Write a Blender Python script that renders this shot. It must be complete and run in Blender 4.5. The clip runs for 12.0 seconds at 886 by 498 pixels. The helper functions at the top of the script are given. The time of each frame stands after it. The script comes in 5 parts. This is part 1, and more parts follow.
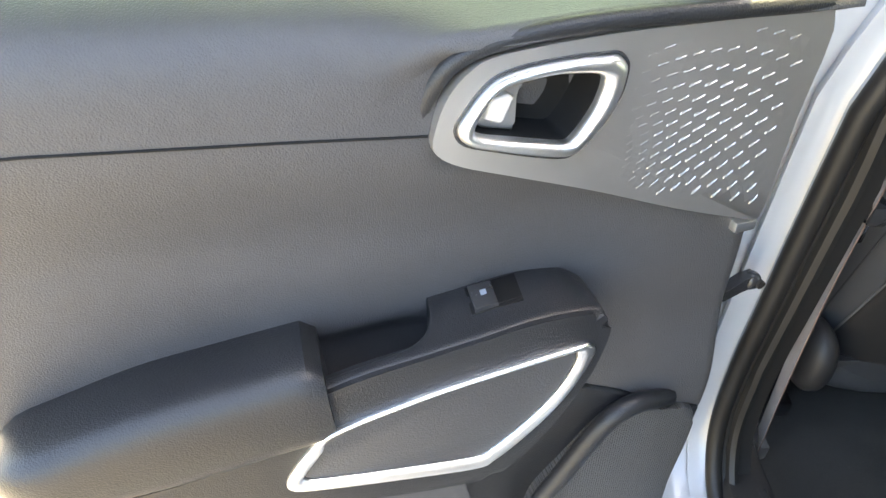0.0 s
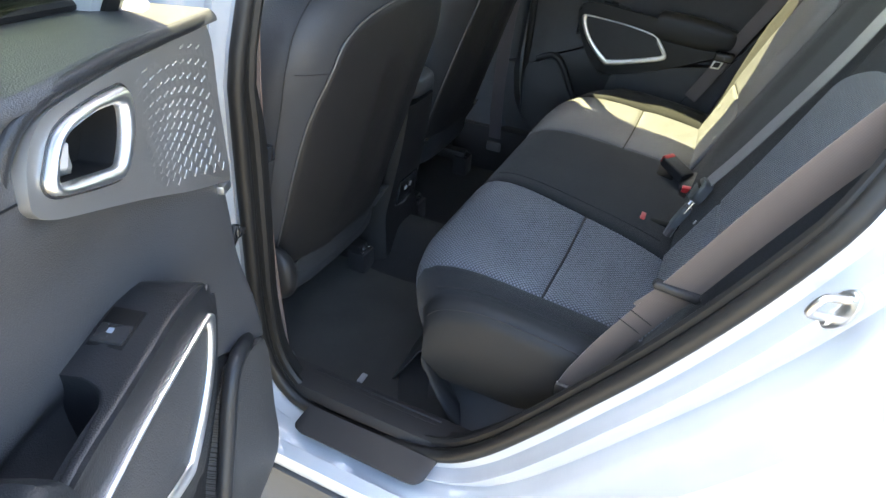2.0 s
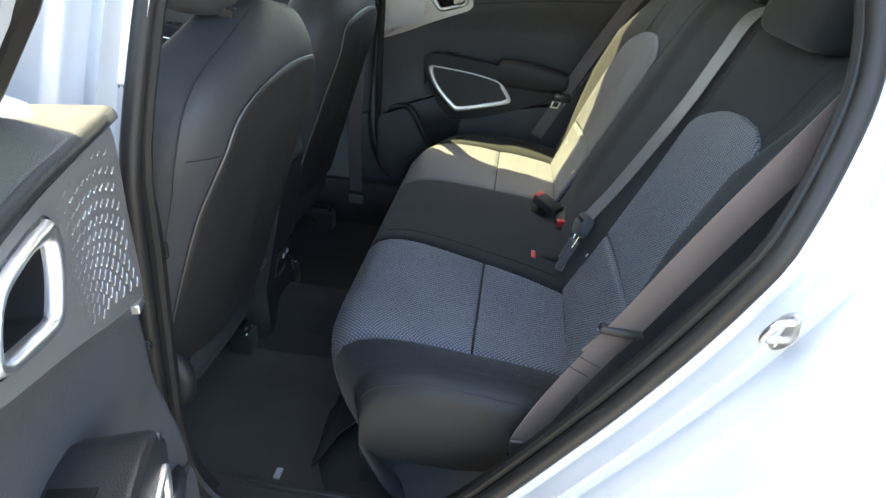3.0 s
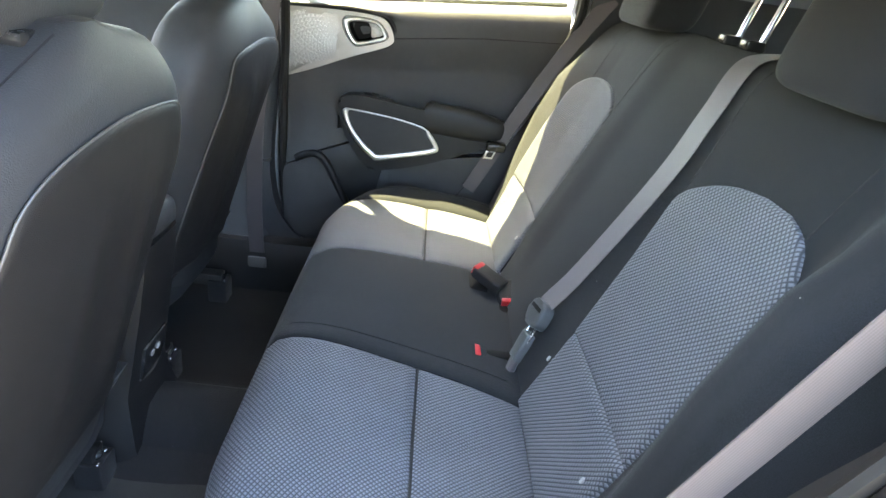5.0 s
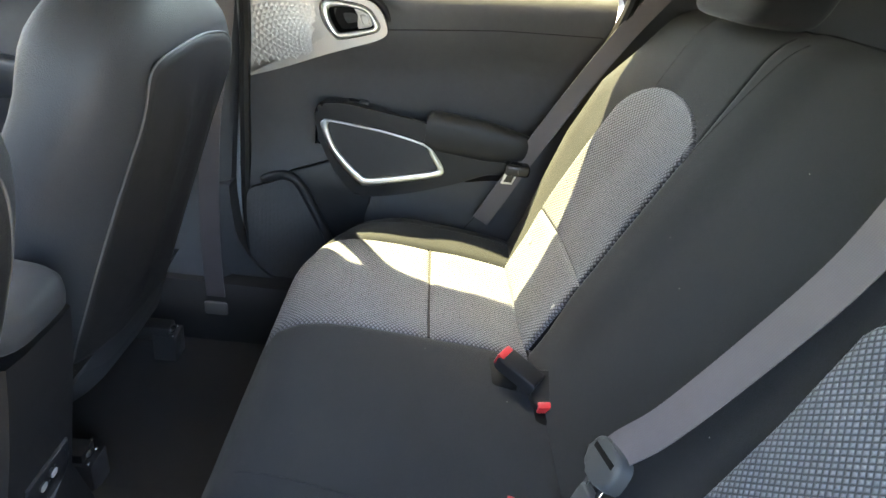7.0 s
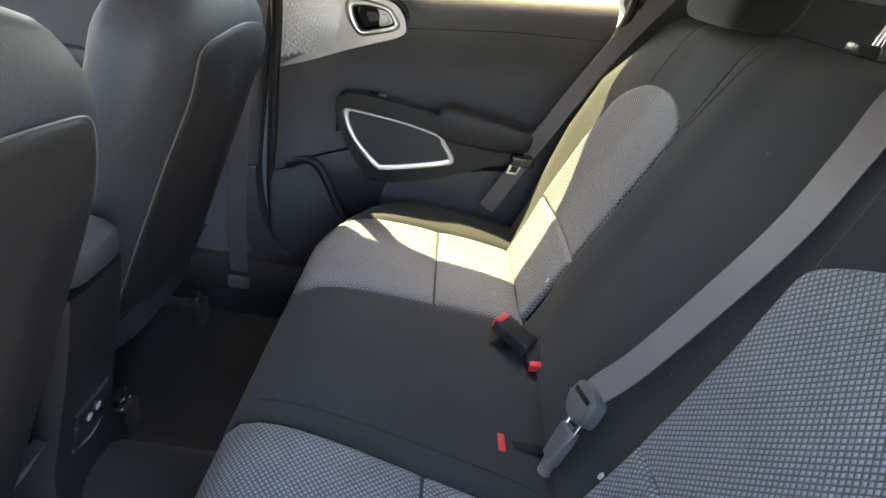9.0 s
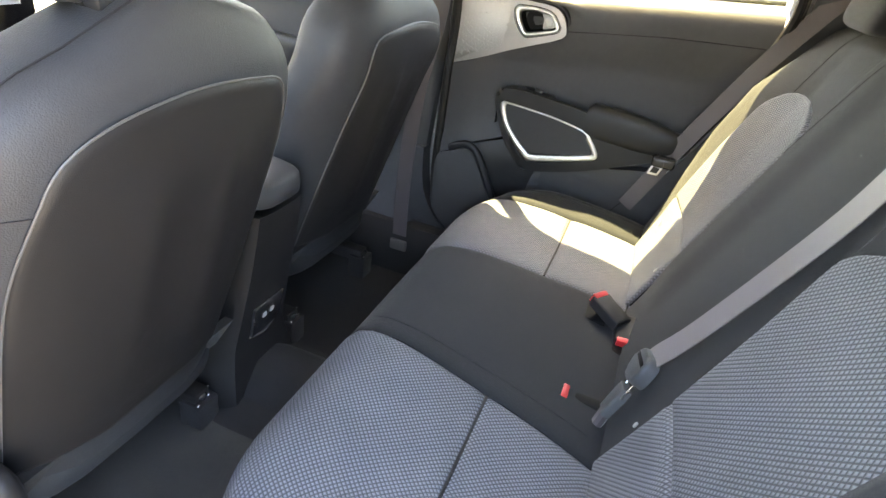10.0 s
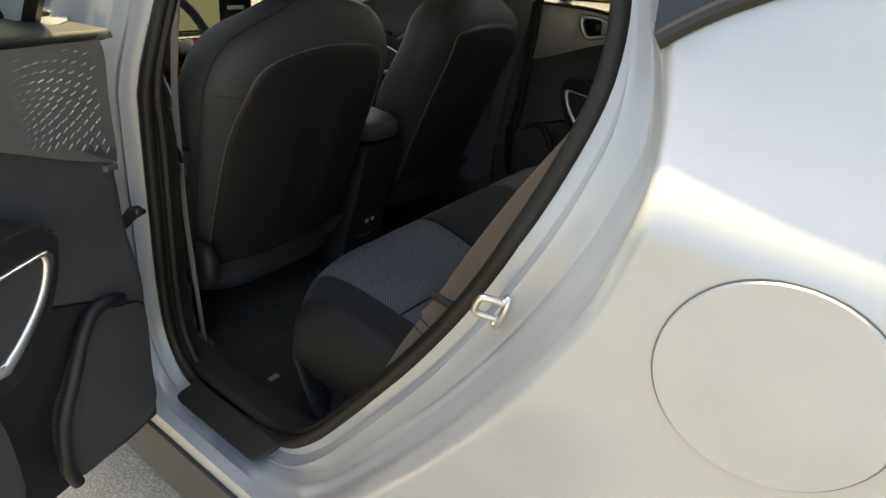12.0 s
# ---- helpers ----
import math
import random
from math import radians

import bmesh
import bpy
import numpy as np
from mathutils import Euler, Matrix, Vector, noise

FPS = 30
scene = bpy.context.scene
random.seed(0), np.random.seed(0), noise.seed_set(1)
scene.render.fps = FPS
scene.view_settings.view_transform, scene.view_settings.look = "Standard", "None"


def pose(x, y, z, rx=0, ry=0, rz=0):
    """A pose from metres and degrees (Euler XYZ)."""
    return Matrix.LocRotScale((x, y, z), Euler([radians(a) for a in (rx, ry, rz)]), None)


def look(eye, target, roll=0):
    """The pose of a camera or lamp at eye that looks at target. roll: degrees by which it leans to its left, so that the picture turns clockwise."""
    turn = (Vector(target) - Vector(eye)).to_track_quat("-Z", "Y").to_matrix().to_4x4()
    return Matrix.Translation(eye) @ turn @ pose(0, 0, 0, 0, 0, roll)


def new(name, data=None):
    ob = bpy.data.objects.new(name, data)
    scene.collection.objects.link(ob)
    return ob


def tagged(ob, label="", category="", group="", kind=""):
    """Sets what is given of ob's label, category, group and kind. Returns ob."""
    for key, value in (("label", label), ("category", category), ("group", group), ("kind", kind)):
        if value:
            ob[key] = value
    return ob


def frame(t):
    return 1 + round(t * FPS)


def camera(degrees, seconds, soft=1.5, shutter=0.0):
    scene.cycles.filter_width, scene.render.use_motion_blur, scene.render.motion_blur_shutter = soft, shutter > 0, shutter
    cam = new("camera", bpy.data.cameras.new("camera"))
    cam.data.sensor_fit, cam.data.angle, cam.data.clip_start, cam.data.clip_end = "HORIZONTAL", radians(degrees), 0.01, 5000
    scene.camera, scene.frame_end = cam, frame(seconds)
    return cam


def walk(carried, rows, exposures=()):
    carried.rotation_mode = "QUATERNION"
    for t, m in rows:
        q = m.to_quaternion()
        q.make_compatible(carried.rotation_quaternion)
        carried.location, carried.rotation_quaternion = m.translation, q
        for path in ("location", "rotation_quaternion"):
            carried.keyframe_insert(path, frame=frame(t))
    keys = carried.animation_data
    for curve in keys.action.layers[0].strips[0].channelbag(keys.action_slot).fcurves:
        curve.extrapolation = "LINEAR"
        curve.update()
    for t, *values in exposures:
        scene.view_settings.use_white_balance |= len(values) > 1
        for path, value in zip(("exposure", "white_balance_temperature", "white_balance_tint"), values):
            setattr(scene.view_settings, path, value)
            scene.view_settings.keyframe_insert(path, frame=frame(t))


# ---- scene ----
cam = camera(73.9, 12.0)
PATH = [
    (0, (-1.127, -0.054, 1.325), (-1.27, 1.503, 0.078), -3.0),
    (0.5, (-1.199, 0.012, 1.313), (-0.919, 1.513, 0.021), -1.6),
    (1, (-1.253, -0.017, 1.308), (-0.438, 1.304, 0.046), 1.2),
    (1.3, (-1.305, -0.074, 1.328), (-0.223, 1.076, 0.1), 2.2),
    (1.5, (-1.339, -0.106, 1.339), (-0.107, 0.898, 0.125), 2.7),
    (1.8, (-1.369, -0.124, 1.35), (0.041, 0.661, 0.169), 3.7),
    (2, (-1.38, -0.107, 1.363), (0.134, 0.539, 0.227), 4.1),
    (2.5, (-1.378, -0.008, 1.379), (0.291, 0.336, 0.332), 4.4),
    (3, (-1.373, 0.048, 1.38), (0.358, 0.197, 0.391), 5.2),
    (3.5, (-1.382, 0.094, 1.374), (0.388, 0.096, 0.441), 7.7),
    (5.5, (-0.911, 0.087, 1.333), (0.88, -0.046, 0.454), 8.1),
    (6, (-0.783, 0.117, 1.339), (0.989, -0.033, 0.424), 8.3),
    (6.5, (-0.647, 0.121, 1.326), (1.117, -0.029, 0.395), 8.9),
    (8.5, (-0.637, 0.117, 1.316), (1.14, -0.023, 0.409), 8.7),
    (9, (-0.769, 0.11, 1.314), (1.011, 0.005, 0.409), 10.2),
    (9.5, (-0.849, 0.061, 1.33), (0.91, 0.19, 0.386), 9.7),
    (10, (-0.923, -0.055, 1.339), (0.751, 0.452, 0.369), 8.9),
    (10.5, (-1.026, -0.119, 1.346), (0.552, 0.603, 0.352), 7.7),
    (11, (-1.187, -0.217, 1.346), (0.336, 0.607, 0.346), 7.6),
    (11.5, (-1.29, -0.338, 1.372), (0.203, 0.52, 0.355), 7.4),
    (12, (-1.318, -0.529, 1.389), (0.157, 0.417, 0.426), 7.5),
]
EXPOSURES = [(0, 4.27, 7700, 9), (1, 4.57, 7500, 9), (1.5, 4.87, 7400, 9), (2, 4.04, 6800, 8), (3.5, 3.94, 6800, 8), (5.5, 5.17, 6850, 9), (6.5, 5.07, 6950, 9), (8.5, 4.64, 7050, 14), (9, 4.62, 7150, 14), (9.5, 4.66, 7400, 16), (10, 5.11, 7700, 14), (10.5, 5.84, 9000, 14), (11, 5.34, 8000, 11), (11.5, 3.77, 7500, 10), (12, 2.32, 8500, 8)]
walk(cam, [(t, look(eye, target, roll)) for t, eye, target, roll in PATH], EXPOSURES)

# ---- world, sun, exposure ----
world = bpy.data.worlds.new("sky")
scene.world = world
world.use_nodes = True
wn = world.node_tree.nodes
wn.clear()
w_out = wn.new("ShaderNodeOutputWorld")
w_bg = wn.new("ShaderNodeBackground")
w_sky = wn.new("ShaderNodeTexSky")
SUN_TO = Vector((0.365, 0.35, 1.0)).normalized()   # towards the sun
w_sky.sky_type, w_sky.sun_disc = "NISHITA", False
w_sky.dust_density, w_sky.air_density = 3.0, 1.0
w_sky.sun_elevation = math.asin(SUN_TO.z)
w_sky.sun_rotation = math.atan2(SUN_TO.x, SUN_TO.y)
w_bg.inputs["Strength"].default_value = 0.15
world.node_tree.links.new(w_sky.outputs[0], w_bg.inputs[0])
world.node_tree.links.new(w_bg.outputs[0], w_out.inputs[0])
sun_data = bpy.data.lights.new("sun", "SUN")
sun_data.energy, sun_data.angle, sun_data.color = 2.0, radians(0.5), (1.0, 0.92, 0.50)
sun = new("sun", sun_data)
sun.matrix_world = look((3, 1, 8), Vector((3, 1, 8)) - SUN_TO)


# ---- material helpers ----
class Nodes:
    """A small wrapper to write node trees briefly."""

    def __init__(self, name):
        self.mat = bpy.data.materials.new(name)
        self.mat.use_nodes = True
        self.t = self.mat.node_tree
        self.t.nodes.clear()
        self.out = self.t.nodes.new("ShaderNodeOutputMaterial")

    def add(self, kind, **ins):
        n = self.t.nodes.new("ShaderNode" + kind)
        for k, v in ins.items():
            self.put(n, k.replace("_", " "), v)
        return n

    def put(self, n, key, v):
        sock = n.inputs[key]
        if isinstance(v, bpy.types.NodeSocket):
            self.t.links.new(v, sock)
        else:
            sock.default_value = v

    def coords(self, kind="Object"):
        return self.add("TexCoord").outputs[kind]

    def noise(self, vec, scale, detail=4.0, rough=0.55):
        n = self.add("TexNoise", Vector=vec, Scale=scale, Detail=detail, Roughness=rough)
        return n.outputs["Fac"]

    def ramp(self, fac, stops):
        n = self.add("ValToRGB", Fac=fac)
        e = n.color_ramp.elements
        while len(e) < len(stops):
            e.new(0.5)
        for el, (p, c) in zip(e, stops):
            el.position, el.color = p, (c if len(c) == 4 else (*c, 1))
        return n.outputs["Color"]

    def math(self, op, a, b=0.0, c=0.0):
        n = self.t.nodes.new("ShaderNodeMath")
        n.operation = op
        for i, v in enumerate((a, b, c)):
            if isinstance(v, bpy.types.NodeSocket):
                self.t.links.new(v, n.inputs[i])
            else:
                n.inputs[i].default_value = v
        return n.outputs[0]

    def bump(self, height, strength, distance, normal=None):
        n = self.add("Bump", Height=height, Strength=strength, Distance=distance)
        if normal is not None:
            self.put(n, "Normal", normal)
        return n.outputs[0]

    def principled(self, **ins):
        n = self.add("BsdfPrincipled")
        for k, v in ins.items():
            self.put(n, k.replace("_", " "), v)
        self.t.links.new(n.outputs[0], self.out.inputs[0])
        return self.mat


def plastic(name, colour, rough, grain=0.0, grain_scale=700.0, spread=0.12, spec=0.5):
    """Moulded plastic or vinyl with a leather-like grain and faint wear."""
    n = Nodes(name)
    co = n.coords()
    big = n.noise(co, 3.0, 5)
    dust = n.noise(co, 55.0, 6, 0.7)
    lo = tuple(c * (1 - spread) for c in colour)
    hi = tuple(c * (1 + spread) + 0.002 for c in colour)
    col = n.ramp(n.math("ADD", n.math("MULTIPLY", big, 0.6), n.math("MULTIPLY", dust, 0.4)), [(0.35, lo), (0.68, hi)])
    ro = n.math("MULTIPLY_ADD", dust, 0.16, rough - 0.08)
    ins = dict(Base_Color=col, Roughness=ro, Specular_IOR_Level=spec)
    if grain:
        v = n.add("TexVoronoi", Vector=co, Scale=grain_scale)
        v.feature = "SMOOTH_F1"
        h = n.math("ADD", v.outputs["Distance"], n.math("MULTIPLY", n.noise(co, grain_scale * 0.35, 3), 0.25))
        ins["Normal"] = n.bump(h, grain, 0.0012)
    return n.principled(**ins)


def cloth_plain(name, colour, sheen=0.35):
    """Fine knitted cloth: threads, fuzz and lint."""
    n = Nodes(name)
    co = n.coords()
    fine = n.noise(co, 900.0, 2, 0.8)
    big = n.noise(co, 6.0, 4)
    f = n.math("ADD", n.math("MULTIPLY", fine, 0.75), n.math("MULTIPLY", big, 0.25))
    col = n.ramp(f, [(0.36, tuple(c * 0.60 for c in colour)), (0.62, tuple(c * 1.38 for c in colour))])
    # sparse lint and dust
    spot = n.add("TexVoronoi", Vector=co, Scale=22.0)
    dot = n.ramp(spot.outputs["Distance"], [(0.018, (1, 1, 1)), (0.026, (0, 0, 0))])
    mix = n.add("Mix")
    mix.data_type = "RGBA"
    n.t.links.new(dot, mix.inputs[0])
    n.t.links.new(col, mix.inputs[6])
    mix.inputs[7].default_value = (0.22, 0.21, 0.20, 1)
    col = mix.outputs[2]
    return n.principled(Base_Color=col, Roughness=0.85, Specular_IOR_Level=0.25, Sheen_Weight=sheen, Sheen_Roughness=0.5,
                        Normal=n.bump(fine, 0.5, 0.0008))


def cloth_pattern(name, dark, light, pitch=0.0077):
    """Woven seat cloth with staggered raised scales, laid out in metres by its UV map."""
    n = Nodes(name)
    uv = n.coords("UV")
    xy = n.add("SeparateXYZ", Vector=uv)
    p = n.math("MULTIPLY", xy.outputs[0], 1 / pitch)
    q = n.math("MULTIPLY", xy.outputs[1], 1 / (pitch * 1.08))
    # diamond lattice: the two diagonals rise as saw teeth
    a = n.math("FRACT", n.math("ADD", p, q))
    b = n.math("FRACT", n.math("SUBTRACT", q, p))
    tooth = n.math("MINIMUM", n.math("MULTIPLY", a, n.math("MULTIPLY_ADD", a, -2.2, 2.7)), n.math("MULTIPLY", b, n.math("MULTIPLY_ADD", b, -2.2, 2.7)))
    rim = n.math("MINIMUM", n.math("MINIMUM", a, n.math("SUBTRACT", 1.0, a)), n.math("MINIMUM", b, n.math("SUBTRACT", 1.0, b)))
    h = n.math("MULTIPLY", tooth, n.math("MINIMUM", n.math("MULTIPLY", rim, 5.0), 1.0))
    co = n.coords()
    fine = n.noise(co, 1100.0, 2, 0.8)
    big = n.noise(co, 7.0, 3)
    f = n.math("ADD", h, n.math("ADD", n.math("MULTIPLY_ADD", fine, 0.4, -0.2), n.math("MULTIPLY_ADD", big, 0.24, -0.12)))
    col = n.ramp(f, [(0.12, dark), (0.54, tuple(x * 0.55 + y * 0.45 for x, y in zip(dark, light))), (0.92, light)])
    return n.principled(Base_Color=col, Roughness=0.6, Specular_IOR_Level=0.5, Sheen_Weight=0.06, Sheen_Roughness=0.4,
                        Normal=n.bump(n.math("ADD", h, n.math("MULTIPLY", fine, 0.15)), 1.0, 0.0020))


def metal(name, colour, rough, metallic=1.0):
    n = Nodes(name)
    co = n.coords()
    f = n.noise(co, 40.0, 5, 0.7)
    return n.principled(Base_Color=(*colour, 1), Metallic=metallic, Roughness=n.math("MULTIPLY_ADD", f, 0.12, rough - 0.06),
                        Normal=n.bump(n.noise(co, 1500.0, 2), 0.06, 0.0004))


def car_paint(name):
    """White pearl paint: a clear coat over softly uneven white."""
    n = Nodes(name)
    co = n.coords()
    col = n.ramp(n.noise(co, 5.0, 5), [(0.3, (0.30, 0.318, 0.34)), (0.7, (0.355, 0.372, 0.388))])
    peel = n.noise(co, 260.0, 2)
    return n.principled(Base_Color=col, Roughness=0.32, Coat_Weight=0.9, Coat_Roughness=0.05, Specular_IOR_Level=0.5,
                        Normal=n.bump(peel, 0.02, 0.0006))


def tinted_glass(name, tint):
    n = Nodes(name)
    tr = n.add("BsdfTransparent", Color=(*tint, 1))
    gl = n.add("BsdfGlossy", Roughness=0.0)
    fr = n.add("Fresnel", IOR=1.5)
    mix = n.t.nodes.new("ShaderNodeMixShader")
    n.t.links.new(fr.outputs[0], mix.inputs[0])
    n.t.links.new(tr.outputs[0], mix.inputs[1])
    n.t.links.new(gl.outputs[0], mix.inputs[2])
    n.t.links.new(mix.outputs[0], n.out.inputs[0])
    return n.mat


def webbing(name, colour):
    n = Nodes(name)
    uv = n.coords("UV")
    xy = n.add("SeparateXYZ", Vector=uv)
    rib = n.math("MULTIPLY_ADD", n.math("SINE", n.math("MULTIPLY", xy.outputs[0], 2 * math.pi / 0.0030)), 0.5, 0.5)
    weft = n.math("MULTIPLY_ADD", n.math("SINE", n.math("MULTIPLY", xy.outputs[1], 2 * math.pi / 0.0021)), 0.5, 0.5)
    co = n.coords()
    f = n.math("ADD", n.math("MULTIPLY", rib, 0.08), n.math("ADD", n.math("MULTIPLY", weft, 0.12), n.math("MULTIPLY", n.noise(co, 9.0, 4), 0.6)))
    col = n.ramp(f, [(0.15, tuple(c * 0.8 for c in colour)), (0.65, tuple(c * 1.2 for c in colour))])
    return n.principled(Base_Color=col, Roughness=0.5, Specular_IOR_Level=0.5, Sheen_Weight=0.3,
                        Normal=n.bump(n.math("ADD", rib, n.math("MULTIPLY", weft, 0.5)), 0.12, 0.0005))


def speaker_mesh(name, pitch=0.0033):
    """Perforated plastic: round pits in rows."""
    n = Nodes(name)
    xyz = n.add("SeparateXYZ", Vector=n.coords())
    flat = n.add("CombineXYZ", X=xyz.outputs[1], Y=xyz.outputs[2])
    v = n.add("TexVoronoi", Vector=flat.outputs[0], Scale=1 / pitch, Randomness=0.0)
    pit = n.ramp(v.outputs["Distance"], [(0.22, (0, 0, 0)), (0.36, (1, 1, 1))])
    col = n.ramp(v.outputs["Distance"], [(0.26, (0.003, 0.003, 0.003)), (0.40, (0.060, 0.061, 0.063))])
    return n.principled(Base_Color=col, Roughness=0.5, Normal=n.bump(pit, 0.9, 0.001))


def asphalt(name):
    n = Nodes(name)
    co = n.coords()
    v = n.add("TexVoronoi", Vector=co, Scale=140.0)
    big = n.noise(co, 0.6, 6)
    mid = n.noise(co, 14.0, 5, 0.7)
    f = n.math("ADD", n.math("MULTIPLY", v.outputs["Distance"], 0.45), n.math("ADD", n.math("MULTIPLY", big, 0.3), n.math("MULTIPLY", mid, 0.4)))
    col = n.ramp(f, [(0.25, (0.16, 0.138, 0.112)), (0.55, (0.28, 0.242, 0.192)), (0.85, (0.41, 0.365, 0.30))])
    return n.principled(Base_Color=col, Roughness=0.9, Normal=n.bump(f, 0.7, 0.006))


def glowing(name, colour, strength):
    n = Nodes(name)
    e = n.add("Emission", Color=(*colour, 1), Strength=strength)
    n.t.links.new(e.outputs[0], n.out.inputs[0])
    return n.mat


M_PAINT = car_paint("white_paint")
M_VINYL = plastic("black_vinyl", (0.036, 0.037, 0.040), 0.54, 0.35, 620.0, spec=0.34)
M_VINYL_SOFT = plastic("padded_vinyl", (0.046, 0.046, 0.048), 0.47, 0.38, 820.0, spec=0.30)
M_PLASTIC = plastic("black_plastic", (0.043, 0.044, 0.047), 0.5, 0.22, 900.0, spec=0.42)
M_GLOSSY = plastic("smooth_black_plastic", (0.022, 0.022, 0.023), 0.25)
M_SHELL = plastic("seat_shell_plastic", (0.0155, 0.0145, 0.0145), 0.48, 0.3, 1000.0, spec=0.34)
M_BOLSTER = plastic("smooth_black_vinyl", (0.013, 0.014, 0.0155), 0.56, 0.22, 700.0, spec=0.24)
# near black that puts the shade of gaps and recesses into the colour
M_DEEP = plastic("recess_shade_black", (0.007, 0.007, 0.007), 0.6, spec=0.1)
M_RUBBER = plastic("black_rubber", (0.010, 0.0095, 0.009), 0.5, spec=0.3)
M_ARM = plastic("dark_vinyl", (0.013, 0.014, 0.016), 0.42, 0.3, 760.0, spec=0.30)
M_CARPET = cloth_plain("black_carpet", (0.022, 0.021, 0.021), 0.06)
M_MAT = cloth_plain("floor_mat_pile", (0.048, 0.046, 0.042), 0.08)
M_KNIT = cloth_plain("black_knit", (0.0125, 0.0140, 0.0160), 0.07)
M_PATTERN = cloth_pattern("grey_pattern_cloth", (0.042, 0.046, 0.055), (0.240, 0.256, 0.290))
M_THREAD = plastic("seam_thread", (0.010, 0.010, 0.011), 0.7)
M_PIPING = plastic("grey_piping", (0.10, 0.095, 0.09), 0.45)
M_SILVER = metal("satin_silver", (0.80, 0.81, 0.82), 0.34)
M_PLATE = metal("grey_satin_plate", (0.36, 0.355, 0.345), 0.42, 0.85)
M_CHROME = metal("chrome", (0.82, 0.83, 0.84), 0.10)
M_STEEL = metal("zinc_steel", (0.62, 0.61, 0.60), 0.33)
# belt webbing in four tones, which carry the light or shade on each strap
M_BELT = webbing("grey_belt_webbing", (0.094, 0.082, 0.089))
M_BELT_SIDE = webbing("toned_side_belt_webbing", (0.080, 0.062, 0.056))
M_BELT_LIT = webbing("warm_lit_belt_webbing", (0.150, 0.090, 0.068))
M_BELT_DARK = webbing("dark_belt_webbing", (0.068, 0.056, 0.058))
M_GLASS = tinted_glass("clear_window_glass", (0.95, 0.97, 0.95))
M_TINT = tinted_glass("privacy_glass", (0.90, 0.91, 0.84))
M_PRIVACY = tinted_glass("green_privacy_glass", (0.62, 0.68, 0.52))
M_SPK = speaker_mesh("speaker_mesh")
M_ASPHALT = asphalt("asphalt")
M_GREY_TRIM = plastic("light_grey_trim", (0.52, 0.51, 0.49), 0.6, 0.15, 900.0)
M_LINER = cloth_plain("grey_headliner", (0.50, 0.49, 0.47))
M_BUCKLE = plastic("buckle_black", (0.013, 0.013, 0.014), 0.42, 0.2, 900.0, spec=0.35)
M_TONGUE = plastic("grey_tongue_plastic", (0.060, 0.065, 0.068), 0.5, 0.2, 1200.0)
M_RED = plastic("red_plastic", (0.55, 0.03, 0.035), 0.35)
M_YELLOW = plastic("yellow_sleeve", (0.60, 0.42, 0.05), 0.5)
M_WHITE = plastic("white_print", (0.70, 0.70, 0.68), 0.5)
M_PALE = plastic("pale_grey_plastic", (0.42, 0.41, 0.40), 0.35)
M_SCREEN = glowing("screen_map", (0.74, 0.80, 0.44), 0.045)
M_SCREEN_DARK = plastic("screen_black", (0.008, 0.008, 0.009), 0.12)
M_ICON = glowing("lit_icon", (0.35, 0.5, 0.85), 0.045)
M_LAMP_RED = glowing("lit_red_icon", (0.75, 0.10, 0.06), 0.03)


# ---- mesh helpers ----
def thing(name, label="", category="", group="", kind=""):
    return tagged(new(name), label, category, group, kind)


def part(name, bm, material, parent=None, label="", smooth=True):
    """Links a bmesh as one mesh object under a thing or under a part."""
    bmesh.ops.recalc_face_normals(bm, faces=bm.faces)
    me = bpy.data.meshes.new(name)
    bm.to_mesh(me)
    bm.free()
    me.materials.append(material)
    if smooth:
        for p in me.polygons:
            p.use_smooth = True
        me.set_sharp_from_angle(angle=radians(42))
    ob = new(name, me)
    if parent is not None:
        ob.parent = parent
    if label:
        ob["label"] = label
    return ob


def catmull(pts, n, closed=False):
    """n points along a smooth curve through pts."""
    p = [Vector(q) for q in pts]
    m = len(p)
    res = []
    segs = m if closed else m - 1
    for i in range(n):
        f = i / n * segs if closed else i / (n - 1) * segs
        k = min(int(f), segs - 1)
        t = f - k
        if closed:
            a, b, c, d = p[(k - 1) % m], p[k], p[(k + 1) % m], p[(k + 2) % m]
        else:
            a, b, c, d = p[max(k - 1, 0)], p[k], p[k + 1], p[min(k + 2, m - 1)]
        res.append(0.5 * ((2 * b) + (c - a) * t + (2 * a - 5 * b + 4 * c - d) * t * t + (3 * b - a - 3 * c + d) * t ** 3))
    return res


def interp(table, x):
    """Piecewise linear table of (x, y)."""
    return float(np.interp(x, [a for a, b in table], [b for a, b in table]))


def smoothstep(a, b, x):
    t = min(1.0, max(0.0, (x - a) / (b - a)))
    return t * t * (3 - 2 * t)


